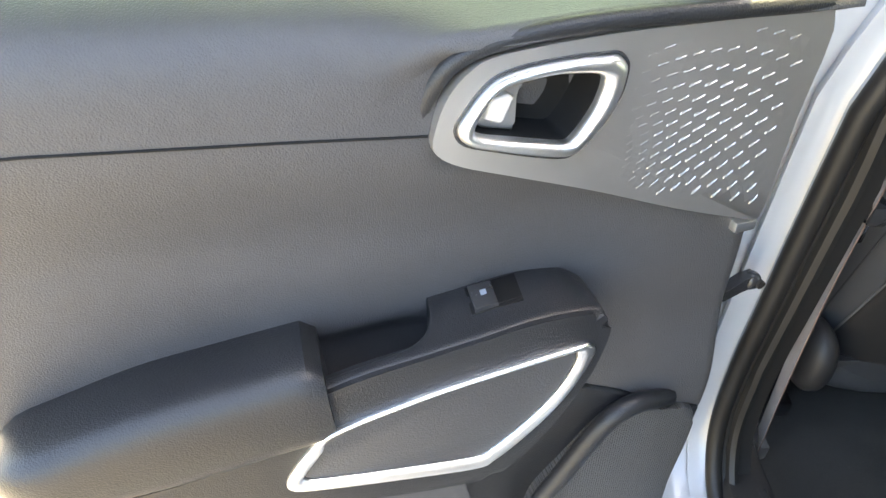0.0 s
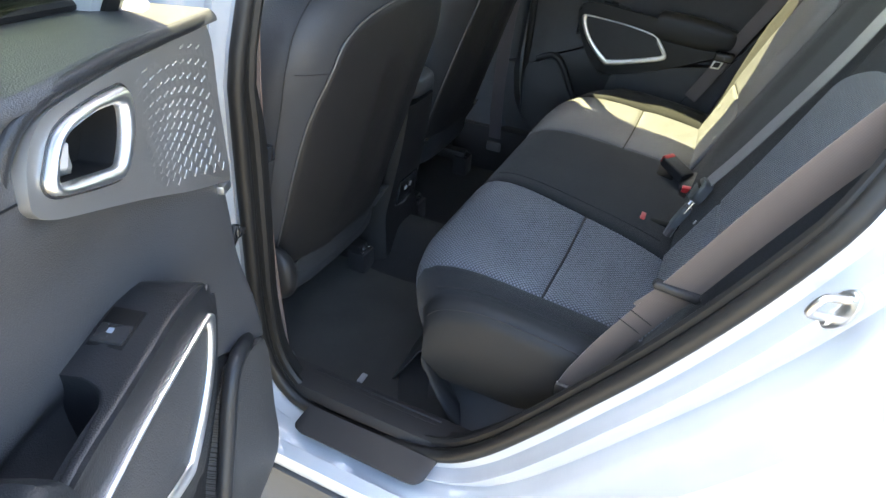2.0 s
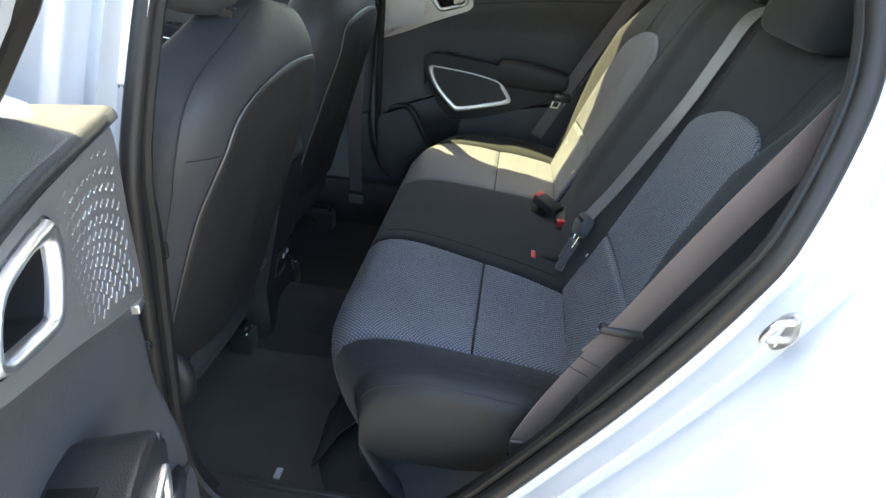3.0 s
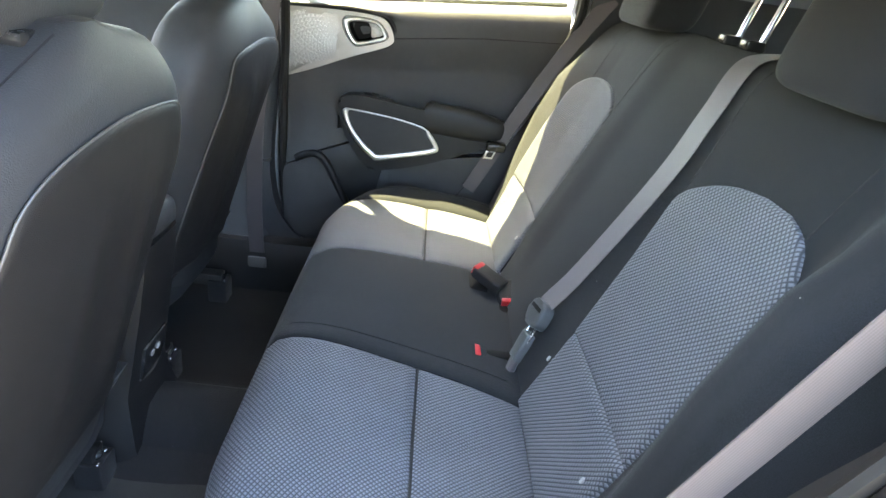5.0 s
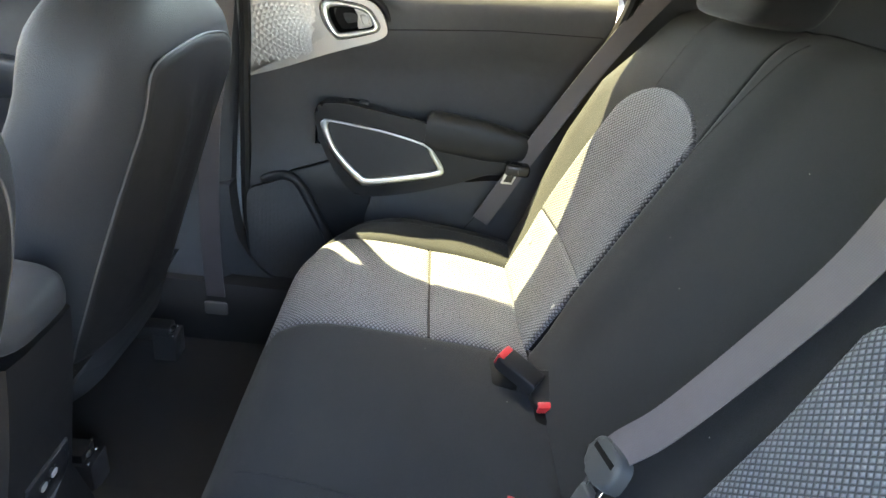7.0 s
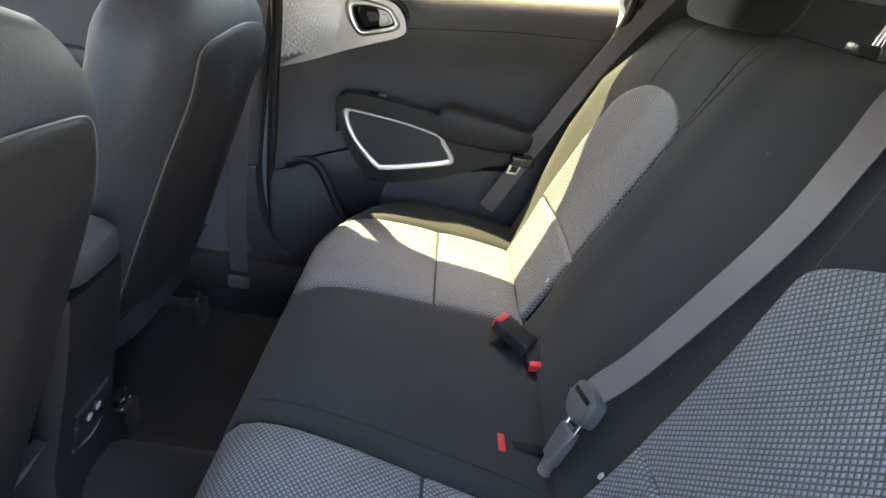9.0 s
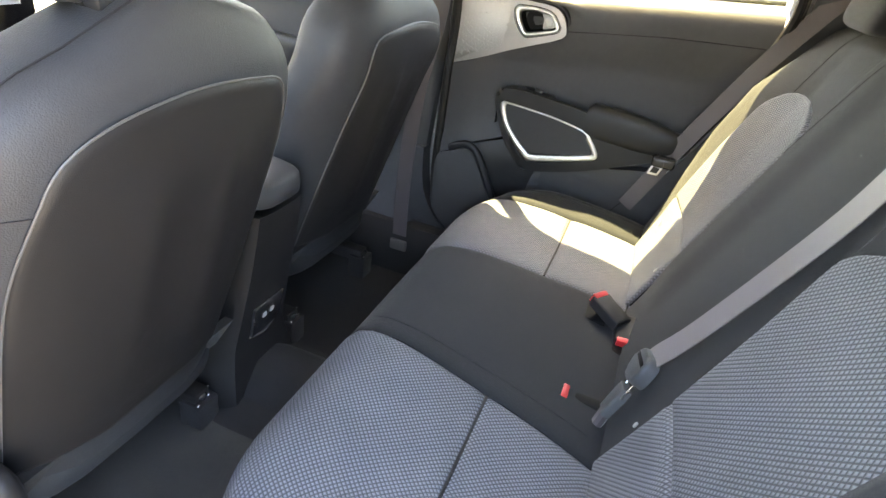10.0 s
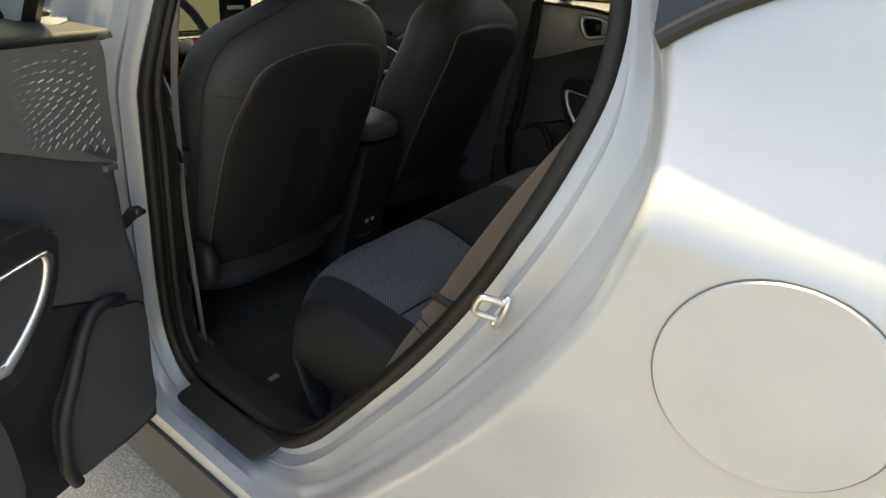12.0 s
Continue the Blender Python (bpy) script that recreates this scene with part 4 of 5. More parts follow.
        wp = part("window_pane", sheet(pane, range(25), [i / 8 for i in range(9)], 0.003), (M_PRIVACY if s > 0 else M_TINT) if rear else M_GLASS, door, "tinted window glass")
        wp.visible_shadow = s > 0 and rear
    door.matrix_world = m
    return door


make_door(1, "door_1", "open white rear car door with black vinyl trim and silver ring", pose(-HINGE_X, HINGE_Y, 0, 0, 0, -SWING))
make_door(-1, "door_2", "closed rear car door with black vinyl trim and sunlit ledge", pose(HINGE_X, HINGE_Y, 0))
make_door(-1, "door_3", "closed front passenger door with black trim and silver handle", pose(HINGE_X - 0.005, HINGE_Y + 1.02, 0), rear=False)
make_door(1, "door_4", "closed front driver door with black trim", pose(-HINGE_X, HINGE_Y + 1.02, 0), rear=False)
# check arm that ends in a roller at the door's front edge
check = thing("door_check_arm", "black door check arm with a roller at the door edge", "door check")
part("arm", loft([[Vector((w, -u, z)) for w, z in ((0.086, zc - h), (0.100, zc - h), (0.100, zc + h), (0.086, zc + h))] for u, zc, h in ((0.05, 0.836, 0.007), (0.012, 0.840, 0.008), (-0.008, 0.850, 0.010), (-0.020, 0.852, 0.009))]), M_GLOSSY, check)
part("roller_box", pillow(0.094, 0.022, 0.851, 0.010, 0.010, 0.011, 2.6, 16, 10), M_GLOSSY, check)
part("roller", tube([(0.082, 0.026, 0.852), (0.107, 0.026, 0.852)], 0.0055, 10), M_SHELL, check)
check.matrix_world = pose(-HINGE_X, HINGE_Y, 0, 0, 0, -SWING)


# ---- rear bench ----
CUSH = [(-0.205, 0.640), (-0.175, 0.655), (-0.138, 0.674), (-0.05, 0.690), (0.05, 0.700), (0.14, 0.707), (0.21, 0.709), (0.270, 0.702), (0.312, 0.682), (0.337, 0.645), (0.343, 0.59), (0.333, 0.53), (0.312, 0.475), (0.290, 0.440)]
CUSH_C = catmull([(0, y, z) for y, z in CUSH], 400)
_acc = [0.0]
for a, b in zip(CUSH_C[:-1], CUSH_C[1:]):
    _acc.append(_acc[-1] + (b - a).length)


def cush_at(s):
    """Point (y, z) at length s metres along the cushion's profile, from the crease forwards."""
    k = min(max(int(np.searchsorted(_acc, s)), 1), 399)
    f = (s - _acc[k - 1]) / max(_acc[k] - _acc[k - 1], 1e-9)
    p = CUSH_C[k - 1].lerp(CUSH_C[k], min(max(f, 0), 1))
    return p.y, p.z


def cush_len(y):
    """Length along the profile at which it reaches y on top."""
    for i, p in enumerate(CUSH_C):
        if p.y >= y:
            return _acc[i]
    return _acc[-1]


S_CREASE, S_SEAM2, S_SEAM, S_TOP, S_END = 0.0, cush_len(-0.138), cush_len(0.05), cush_len(0.285), _acc[-1]
X_IN, X_OUT, X_SIDE = 0.208, 0.540, 0.662


def cush_point(x, s, puff=0.0):
    """Surface of the bench: flat middle, raised outer bolsters, rounded outer corners."""
    y, z = cush_at(s)
    ax = abs(x)
    front = smoothstep(S_SEAM, S_TOP, s)
    y -= front * 0.085 * max(0, (ax - 0.38) / 0.25) ** 2.5
    y -= smoothstep(0.40, 0.64, ax) * max(0, 0.69 - z) * 0.22 * front
    lift = 0.018 * smoothstep(0.53, 0.60, ax) * smoothstep(S_END, S_TOP, s) * (1 - 0.6 * front)
    dish = -0.010 * math.exp(-((ax - 0.37) / 0.12) ** 2) * smoothstep(S_TOP, S_SEAM, s)
    z += lift + dish + puff * smoothstep(S_END, S_TOP, s)
    y += puff * (1 - smoothstep(S_END, S_TOP, s)) * 0.7
    return Vector((x, y, z))


def slanted(x, s):
    """The seam between the left insert and the centre runs aslant, nearer to the middle at the front."""
    shift = 0.24 * min(cush_at(s)[0], 0.32) - 0.014
    near = (X_OUT + x) / (X_OUT - X_IN) if x < -X_IN else (X_IN - x) / (2 * X_IN)
    return x + shift * min(1.0, max(0.0, near))


def spaced(a, b, n):
    """Steps from a to b, closer at the ends."""
    return [a + (b - a) * (0.5 - 0.5 * math.cos(math.pi * i / n)) for i in range(n + 1)]


rear_bench = thing("rear_bench", "rear bench seat in grey patterned cloth and plain black cloth", "car seat")
bench = part("seat_cushion", block(-0.60, 0.60, -0.2, 0.245, 0.30, 0.62, 0.02), M_PLASTIC, rear_bench)


def cushion_panel(name, x0, x1, s0, s1, mat, label="", h=0.007):
    xs, ss = spaced(x0, x1, 22), spaced(s0, s1, 26)
    soft_x, soft_s = 0.02 / abs(x1 - x0), 0.02 / abs(s1 - s0)

    def f(x, s):
        a, b = (x - x0) / (x1 - x0), (s - s0) / (s1 - s0)
        qa, qb = min(1, min(a, 1 - a) / soft_x), min(1, min(b, 1 - b) / soft_s)
        p = h * (math.sqrt(max(0, 1 - (1 - qa) ** 2)) * math.sqrt(max(0, 1 - (1 - qb) ** 2)) - 1)
        p += 0.0015 * noise.noise((x * 14, s * 14, 3.1))
        return cush_point(slanted(x, s), s, p)
    return part(name, sheet(f, xs, ss), mat, bench, label)


for sx in (-1, 1):
    # sewn inserts in three lengths, split by the two cross seams
    cushion_panel("rear_insert", sx * X_IN, sx * X_OUT, S_CREASE, S_SEAM2, M_PATTERN)
    cushion_panel("insert", sx * X_IN, sx * X_OUT, S_SEAM2, S_SEAM, M_PATTERN, "grey woven seat insert", 0.010)
    cushion_panel("front_insert", sx * X_IN, sx * X_OUT, S_SEAM, S_END, M_PATTERN, "grey woven seat insert", 0.010)

    # outer bolster: strip on top, then the rounded side
    def bolster(a, s, sx=sx):
        if a < 0.45:
            x = X_OUT + (0.626 - X_OUT) * a / 0.45
            p = cush_point(sx * x, s, -0.006 * max(0, 1 - a / 0.05) ** 2)
            return p
        f = (a - 0.45) / 0.55
        p = cush_point(sx * 0.626, s)
        ang_ = min(1, f / 0.4) * math.pi / 2
        low = max(0, (f - 0.4) / 0.6)
        p.x += sx * (0.038 * math.sin(ang_) - 0.030 * low ** 1.5)
        zt = p.z - 0.038 * (1 - math.cos(ang_))
        p.z = zt + (0.50 - zt) * low * smoothstep(0.48, 0.60, zt)
        p.y -= 0.02 * math.sin(ang_) * smoothstep(S_SEAM, S_TOP, s)
        p.x += sx * 0.010 * math.sin(math.pi * low) * smoothstep(0.45, 0.6, zt)
        return p
    a_steps = [0, 0.02, 0.05, 0.12, 0.2, 0.3, 0.4, 0.45] + [0.45 + 0.55 * i / 24 for i in range(1, 25)]
    part("bolster_top", sheet(bolster, [q for q in a_steps if q <= 0.45], spaced(S_CREASE, S_END, 34)), M_KNIT, bench, "plain black cloth strip on the seat bolster")
    part("bolster", sheet(bolster, [q for q in a_steps if q >= 0.45], spaced(S_CREASE, S_END, 34)), M_BOLSTER, bench, "black outer seat bolster")
    for a_seam, ends in ((0.37, (0.02, S_TOP + 0.015)), (0.56, (0.02, S_TOP + 0.05))):
        part("seam", tube([bolster(a_seam, s) + Vector((sx * 0.0006, 0, 0.0006)) for s in spaced(*ends, 30)], 0.0011, 5), M_THREAD, bench)
    for s_seam in (S_SEAM2, S_SEAM):
        part("seam", tube([cush_point(slanted(sx * x, s_seam), s_seam, -0.0055) for x in spaced(X_IN + 0.004, X_OUT - 0.004, 20)], 0.0026, 6), M_THREAD, bench)

    # moulded foot cover that sweeps from the heel panel to the sill
    LEVELS = ((0.30, 0.692, 0.378), (0.36, 0.688, 0.330), (0.40, 0.682, 0.298), (0.45, 0.668, 0.262), (0.50, 0.650, 0.232), (0.535, 0.640, 0.215), (0.54, 0.62, 0.20))

    def foot_cover(f, level, sx=sx):
        z, xk, yf = level
        rx, ry = 0.30, 0.27
        if f < 0.4:
            return Vector((sx * xk, -0.16 + (yf - ry + 0.16) * f / 0.4, z))
        if f > 0.85:
            return Vector((sx * (xk - rx - (f - 0.85) * 0.3), yf, z))
        a = (f - 0.4) / 0.45 * math.pi / 2
        return Vector((sx * (xk - rx * (1 - math.cos(a))), yf - ry * (1 - math.sin(a)), z))
    part("foot_cover", sheet(foot_cover, [i / 40 for i in range(41)], LEVELS, 0.003), M_PLASTIC, bench, "smooth plastic seat foot cover")

cushion_panel("centre_panel", -X_IN, X_IN, S_CREASE, S_END, M_KNIT, "plain black cloth centre panel")
part("seam", tube([cush_point(slanted(-0.165, q), q, 0.0006) for q in spaced(0.10, S_TOP + 0.01, 30)], 0.0010, 5), M_KNIT, bench)
# plastic heel panel under the cushion, turning up to the sill at its ends
part("heel_panel", sheet(lambda x, c: Vector((x, c[0] - 0.10 * smoothstep(0.56, 0.68, abs(x)), c[1] + 0.02 * smoothstep(0.58, 0.68, abs(x)))), [-0.52 + 0.026 * i for i in range(41)], [(0.375, 0.296), (0.362, 0.312), (0.335, 0.36), (0.305, 0.42), (0.262, 0.470)], 0.003), M_PLASTIC, bench, "smooth black plastic heel panel")
# sockets of the buckles: raised near-black blocks stand in for the shaded hollows
for x0, x1, y0, y1 in ((0.040, 0.120, -0.178, -0.100), (0.105, 0.182, -0.100, -0.052), (-0.138, -0.114, -0.155, -0.042)):
    part("buckle_slot", block(x0, x1, y0, y1, 0.60, interp([(y, z) for y, z in CUSH[:6]], (y0 + y1) / 2) + 0.0040, 0.006), M_DEEP, bench)

# ---- rear backrest ----
LEAN = math.tan(radians(23.2))


def back_point(x, h, d=0.0):
    """Backrest surface at height h above the crease, d proud of it."""
    ax = abs(x)
    z = 0.655 + h
    y = -0.150 - LEAN * h
    hollow = -0.005 * math.exp(-((ax - 0.385) / 0.13) ** 4) * smoothstep(0.02, 0.12, h) * smoothstep(0.54, 0.42, h)
    swell = interp([(0.0, 0.008), (0.1, 0.016), (0.2, 0.034), (0.3, 0.050), (0.42, 0.052), (0.5, 0.026), (0.6, 0.0)], h)
    rise = smoothstep(0.530, 0.578, ax) if x < 0 else min(1.0, max(0.0, (ax - 0.42) / 0.18))
    wing = swell * rise - (swell + 0.06) * max(0, (ax - 0.625) / 0.065) ** 2
    wing += 0.010 * smoothstep(0.08, 0.17, x) * smoothstep(0.04, 0.16, h) if x < 0.2332 else 0
    top = -0.05 * smoothstep(0.54, 0.66, h) ** 2
    q = d + hollow + wing + top + 0.018
    n = Vector((0, math.cos(radians(23.2)), math.sin(radians(23.2))))
    return Vector((x, y, z)) + n * q


backrest = part("backrest", sheet(lambda x, h: back_point(x, h, -0.13), [-0.66, 0, 0.66], [0.0, 0.3, 0.62], 0.01), M_CARPET, rear_bench)
ARCH_IN = [(0.0, 0.236), (0.14, 0.236), (0.30, 0.226), (0.40, 0.213), (0.415, 0.220), (0.433, 0.247), (0.450, 0.282), (0.463, 0.325), (0.471, 0.385)]
ARCH_OUT = [(0.0, 0.525), (0.14, 0.53), (0.25, 0.531), (0.34, 0.531), (0.40, 0.528), (0.43, 0.514), (0.45, 0.495), (0.463, 0.472), (0.471, 0.435)]
for sx in (-1, 1):
    # insert: lofted rows between the inner and the outer edge of the arch
    def insert_x(h):
        return interp(ARCH_IN, h), interp(ARCH_OUT, h)

    def ins(f, h, sx=sx, h0=0.0, h1=0.471):
        a, b = insert_x(h)
        a = max(a, 0.237) if sx > 0 else a
        b += 0.020 * smoothstep(0.34, 0.12, h) if sx > 0 else 0
        x = a + (b - a) * f
        q = min(1, min(f, 1 - f) * (b - a) / 0.012, (h1 - h) / 0.012 if h1 > h else 0, (h - h0) / 0.012 if h > h0 else 0)
        d = 0.010 * (math.sqrt(max(0, 1 - (1 - q) ** 2)) - 1) + 0.008
        return back_point(sx * x, h, d)
    hs1 = spaced(0.0, 0.155, 14)
    hs2 = spaced(0.155, 0.471, 34)
    fs = spaced(0, 1, 22)
    uvf = lambda f, h: (insert_x(h)[0] + (insert_x(h)[1] - insert_x(h)[0]) * f, h)
    part("lower_insert", sheet(lambda f, h: ins(f, h, sx, 0.0, 0.155), fs, hs1, 0, uvf), M_PATTERN, backrest, "grey woven backrest insert")
    part("insert", sheet(lambda f, h: ins(f, h, sx, 0.155, 0.471), fs, hs2, 0, uvf), M_PATTERN, backrest, "grey woven backrest insert")

# base pads: the wide left and centre part, and the narrow right part
for x0, x1 in ((-0.685, 0.233), (0.234, 0.69)):
    def base(x, h, x0=x0, x1=x1):
        e = min(x - x0, x1 - x) / (0.03 if abs(x) > 0.3 else 0.014)
        r = max(0, 1 - e)
        t = max(0, (h - 0.595) / 0.03)
        return back_point(x, min(h, 0.625), -(0.03 if abs(x) > 0.3 else 0.018) * r * r - 0.012 * min(1, t) ** 2)
    xs = spaced(x0, x1, 60)
    part("back_pad", sheet(base, xs, [0.635 * i / 44 for i in range(45)], 0.05), M_KNIT, backrest, "plain black knit backrest pad")
part("top_cover", sheet(lambda x, d: back_point(x, 0.628, -d), [-0.66 + 0.066 * i for i in range(21)], [0.012, 0.03, 0.08, 0.14], 0.004), M_KNIT, backrest)
# seams across the centre and the shoulders
for sx in (-1, 1):
    part("seam", tube([back_point(sx * (0.218 - 0.16 * (k / 12) ** 1.5 * 0.25), 0.40 + 0.20 * k / 12, 0.0002) for k in range(13)], 0.0009, 5), M_THREAD, backrest)
    part("seam", tube([back_point(sx * (0.478 + 0.02 * k / 10), 0.44 + 0.17 * k / 10, 0.0002) for k in range(11)], 0.0010, 5), M_THREAD, backrest)
# anchor buttons beside the inserts
for x in (-0.240, 0.246, 0.500, -0.500):
    part("anchor_tag", slab([(p[0] * 0.0034, p[1] * 0.0048) for p in circle(1, 12)], 0.0, 0.002, lambda a, b, d: back_point(x + a, 0.098 + b, 0.011 + d)), M_PALE, backrest, "small white anchor tag")
# side fillers between backrest and doors, near black for the shade in that gap
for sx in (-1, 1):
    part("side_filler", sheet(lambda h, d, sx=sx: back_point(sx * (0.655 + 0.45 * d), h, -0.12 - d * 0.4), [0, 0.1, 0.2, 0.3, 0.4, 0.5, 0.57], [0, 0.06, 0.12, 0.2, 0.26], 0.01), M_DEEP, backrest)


def headrest(name, cx, cy, cz, sx_, sz_, label, mat, posts, post_low):
    h = thing(name, label, "headrest", "headrests")
    part("pad", pillow(cx, cy, cz, sx_, 0.058, sz_, 6.0, 40, 24, 0.25), mat, h)
    for dx in posts:
        part("post", tube([(cx + dx, cy, cz - sz_ * 0.8), (cx + dx, cy + (cz - sz_ - post_low) * 0.25, post_low)], 0.006, 10), M_CHROME, h, "chrome headrest post")
        part("guide", block(cx + dx - 0.016, cx + dx + 0.016, cy - 0.002 + (cz - sz_ - post_low) * 0.25, cy + 0.03 + (cz - sz_ - post_low) * 0.25, post_low - 0.012, post_low + 0.004, 0.004), M_GLOSSY, h)
    return h


headrest("headrest", 0.375, -0.42, 1.365, 0.130, 0.100, "black cloth rear headrest, pushed down", M_KNIT, (-0.05, 0.05), 1.28)
headrest("headrest", -0.385, -0.42, 1.355, 0.130, 0.105, "black cloth rear headrest, pushed down", M_KNIT, (-0.05, 0.05), 1.27)
headrest("headrest", -0.006, -0.47, 1.475, 0.12, 0.07, "black cloth centre headrest on raised chrome posts", M_KNIT, (-0.042, 0.042), 1.285)

# ---- front seats ----
def front_seat(name, cx, label, dy=0.0):
    seat = thing(name, label, "car seat", "front seats")
    tilt = math.tan(radians(17))

    def centre_y(z):
        return 0.585 + dy - tilt * (z - 0.60) + 0.032 * smoothstep(1.0, 1.22, z)

    def half(z, outer=True):
        low = [(0.52, 0.235), (0.60, 0.250), (0.75, 0.264), (0.95, 0.281)]
        if outer:
            return interp(low + [(1.05, 0.283), (1.10, 0.262), (1.125, 0.243), (1.146, 0.219), (1.165, 0.180), (1.181, 0.135), (1.20, 0.095), (1.232, 0.03)], z)
        return interp(low + [(1.04, 0.270), (1.115, 0.256), (1.15, 0.237), (1.18, 0.208), (1.20, 0.175), (1.213, 0.13), (1.223, 0.07), (1.232, 0.03)], z)

    def wrap(z):
        return 0.047 - 0.032 * smoothstep(0.92, 1.10, z)

    zs = [0.52, 0.55, 0.60, 0.66, 0.72, 0.79, 0.86, 0.93, 1.0, 1.04, 1.07, 1.10, 1.125, 1.145, 1.165, 1.182, 1.197, 1.210, 1.222, 1.232]
    rings = []
    for z in zs:
        cy = centre_y(z)
        th = 0.085 * (1 if z < 1.10 else max(0.25, 1 - ((z - 1.10) / 0.175) ** 2))
        ring = []
        for i in range(40):
            a = 2 * math.pi * i / 40
            ca, sa = math.cos(a), math.sin(a)
            hw = half(z, ca * cx > 0)
            ring.append(Vector((cx + hw * math.copysign(abs(ca) ** 0.55, ca), cy + 0.075 + th * math.copysign(abs(sa) ** 0.62, sa) + wrap(z) * abs(ca) ** 2, z)))
        rings.append(ring)
    part("backrest", loft(rings), M_VINYL, seat, "black vinyl seat backrest")

    # hard panel on the back, with its piping
    PAN = [(-0.170, 0.583), (-0.214, 0.583), (-0.216, 0.60), (-0.220, 0.70), (-0.224, 0.85), (-0.221, 0.95), (-0.207, 1.03), (-0.180, 1.083), (-0.125, 1.112), (-0.04, 1.126), (0.04, 1.128), (0.125, 1.120), (0.163, 1.110), (0.178, 1.092), (0.185, 1.05), (0.195, 0.95), (0.202, 0.80), (0.202, 0.64), (0.200, 0.60), (0.199, 0.583), (0.16, 0.583)]
    pan = [(p.x, p.y) for p in catmull([(a, b, 0) for a, b in PAN], 80, True)]
    flip = 1 if cx < 0 else -1

    def on_back(a, b, d):
        r = min(1.0, abs(a) / half(b, a < 0))
        ca = r ** (1 / 0.55)
        th = 0.085 * (1 if b < 1.10 else max(0.25, 1 - ((b - 1.10) / 0.175) ** 2))
        y = centre_y(b) + 0.075 - th * math.sqrt(max(0, 1 - ca * ca)) ** 0.62 + wrap(b) * ca * ca
        d += 0.009 * math.exp(-((a - 0.06) / 0.024) ** 2) * smoothstep(1.08, 0.98, b) + 0.007 * math.exp(-((a + 0.07) / 0.030) ** 2) * smoothstep(1.08, 0.95, b)
        return Vector((cx + flip * a, y - d, b))
    mid = (-0.02, 0.83)
    rings = [[on_back(mid[0] + (a - mid[0]) * f, mid[1] + (b - mid[1]) * f, d) for a, b in pan] for f, d in ((1.0, -0.006), (1.0, 0.003), (0.985, 0.0055), (0.95, 0.005), (0.9, 0.004), (0.8, 0.004), (0.7, 0.004), (0.6, 0.004), (0.5, 0.004), (0.4, 0.004), (0.3, 0.004), (0.2, 0.004), (0.1, 0.004), (0.02, 0.004))]
    part("back_panel", loft(rings, True, True), M_SHELL, seat, "dark moulded plastic back panel")
    part("piping", tube([on_back(a, b, 0.004) for a, b in offset_loop(pan, 0.0018)[4:74]], 0.0016, 6), M_PIPING, seat, "thin grey piping")
    # seam on the flank and pull at the shoulder
    part("flank_seam", tube([Vector((cx - flip * (half(z) * 0.985), centre_y(z) + 0.045, z)) for z in zs[2:-1]], 0.0011, 5), M_THREAD, seat)
    part("cross_seam", tube([on_back(a, 1.035 - 0.12 * (a + 0.2), 0.0006) for a in (-0.262, -0.25, -0.235, -0.215, -0.2)], 0.0009, 5), M_THREAD, seat)
    tag = part("airbag_tag", block(*sorted((cx - flip * 0.252, cx - flip * 0.266)), 0.583 + dy, 0.588 + dy, 1.030, 1.056, 0.001), M_GLOSSY, seat, "small black airbag tag")
    part("print", block(*sorted((cx - flip * 0.255, cx - flip * 0.264)), 0.5822 + dy, 0.5835 + dy, 1.036, 1.050, 0.0), M_PIPING, tag)
    # lower valance, recliner covers, cushion
    part("valance", loft([[Vector((cx + x, 0.60 + dy - (z - 0.56) * 0.25 + yy, z)) for x, z, yy in ((-0.23, 0.585, 0), (0.23, 0.585, 0), (0.23, 0.585, 0.02), (-0.23, 0.585, 0.02))],
                          [Vector((cx + x, 0.632 + dy + yy, z)) for x, z, yy in ((-0.22, 0.515, 0), (0.22, 0.515, 0), (0.22, 0.515, 0.02), (-0.22, 0.515, 0.02))]]), M_CARPET, seat)
    for sx in (-1, 1):
        if sx < 0 and cx < 0:
            part("recliner_cover", pillow(cx + sx * 0.252, 0.590 + dy, 0.606, 0.026, 0.050, 0.062, 2.4, 24, 14), M_SHELL, seat, "rounded plastic recliner cover")
        part("rail", block(cx + sx * 0.20 - 0.022, cx + sx * 0.20 + 0.022, 0.66, 1.16, 0.345, 0.385, 0.005), M_SHELL, seat)
        if sx < 0 and cx < 0:
            continue
        ft = part("rail_foot", block(cx + sx * 0.20 - 0.030, cx + sx * 0.20 + 0.030, 0.642, 0.70, 0.290, 0.366, 0.006, 2), M_CARPET, seat)
        for k in range(6):
            ax, ay = cx + sx * 0.20 - 0.026 + 0.0105 * k, 0.648 + 0.019 * ((k * 2) % 3)
            part("bolt_tip", pillow(ax, ay, 0.371 + 0.006 * (k % 2), 0.0052, 0.0036, 0.0036, 2.2, 8, 5), M_CHROME, ft)
        part("bolt_head", pillow(cx + sx * 0.20, 0.665, 0.371, 0.013, 0.013, 0.008, 2.5, 12, 6), M_GLOSSY, ft)
    part("seat_cushion", pillow(cx, 0.90 + dy, 0.535, 0.262, 0.30, 0.085, 4.0, 32, 14), M_VINYL, seat, "black vinyl seat cushion")
    # headrest belongs to the seat
    hy = 0.500 + dy
    part("headrest_pad", pillow(cx, hy + 0.050, 1.300, 0.155, 0.052, 0.090, 3.6, 28, 16, -0.10), M_VINYL, seat, "black vinyl headrest")
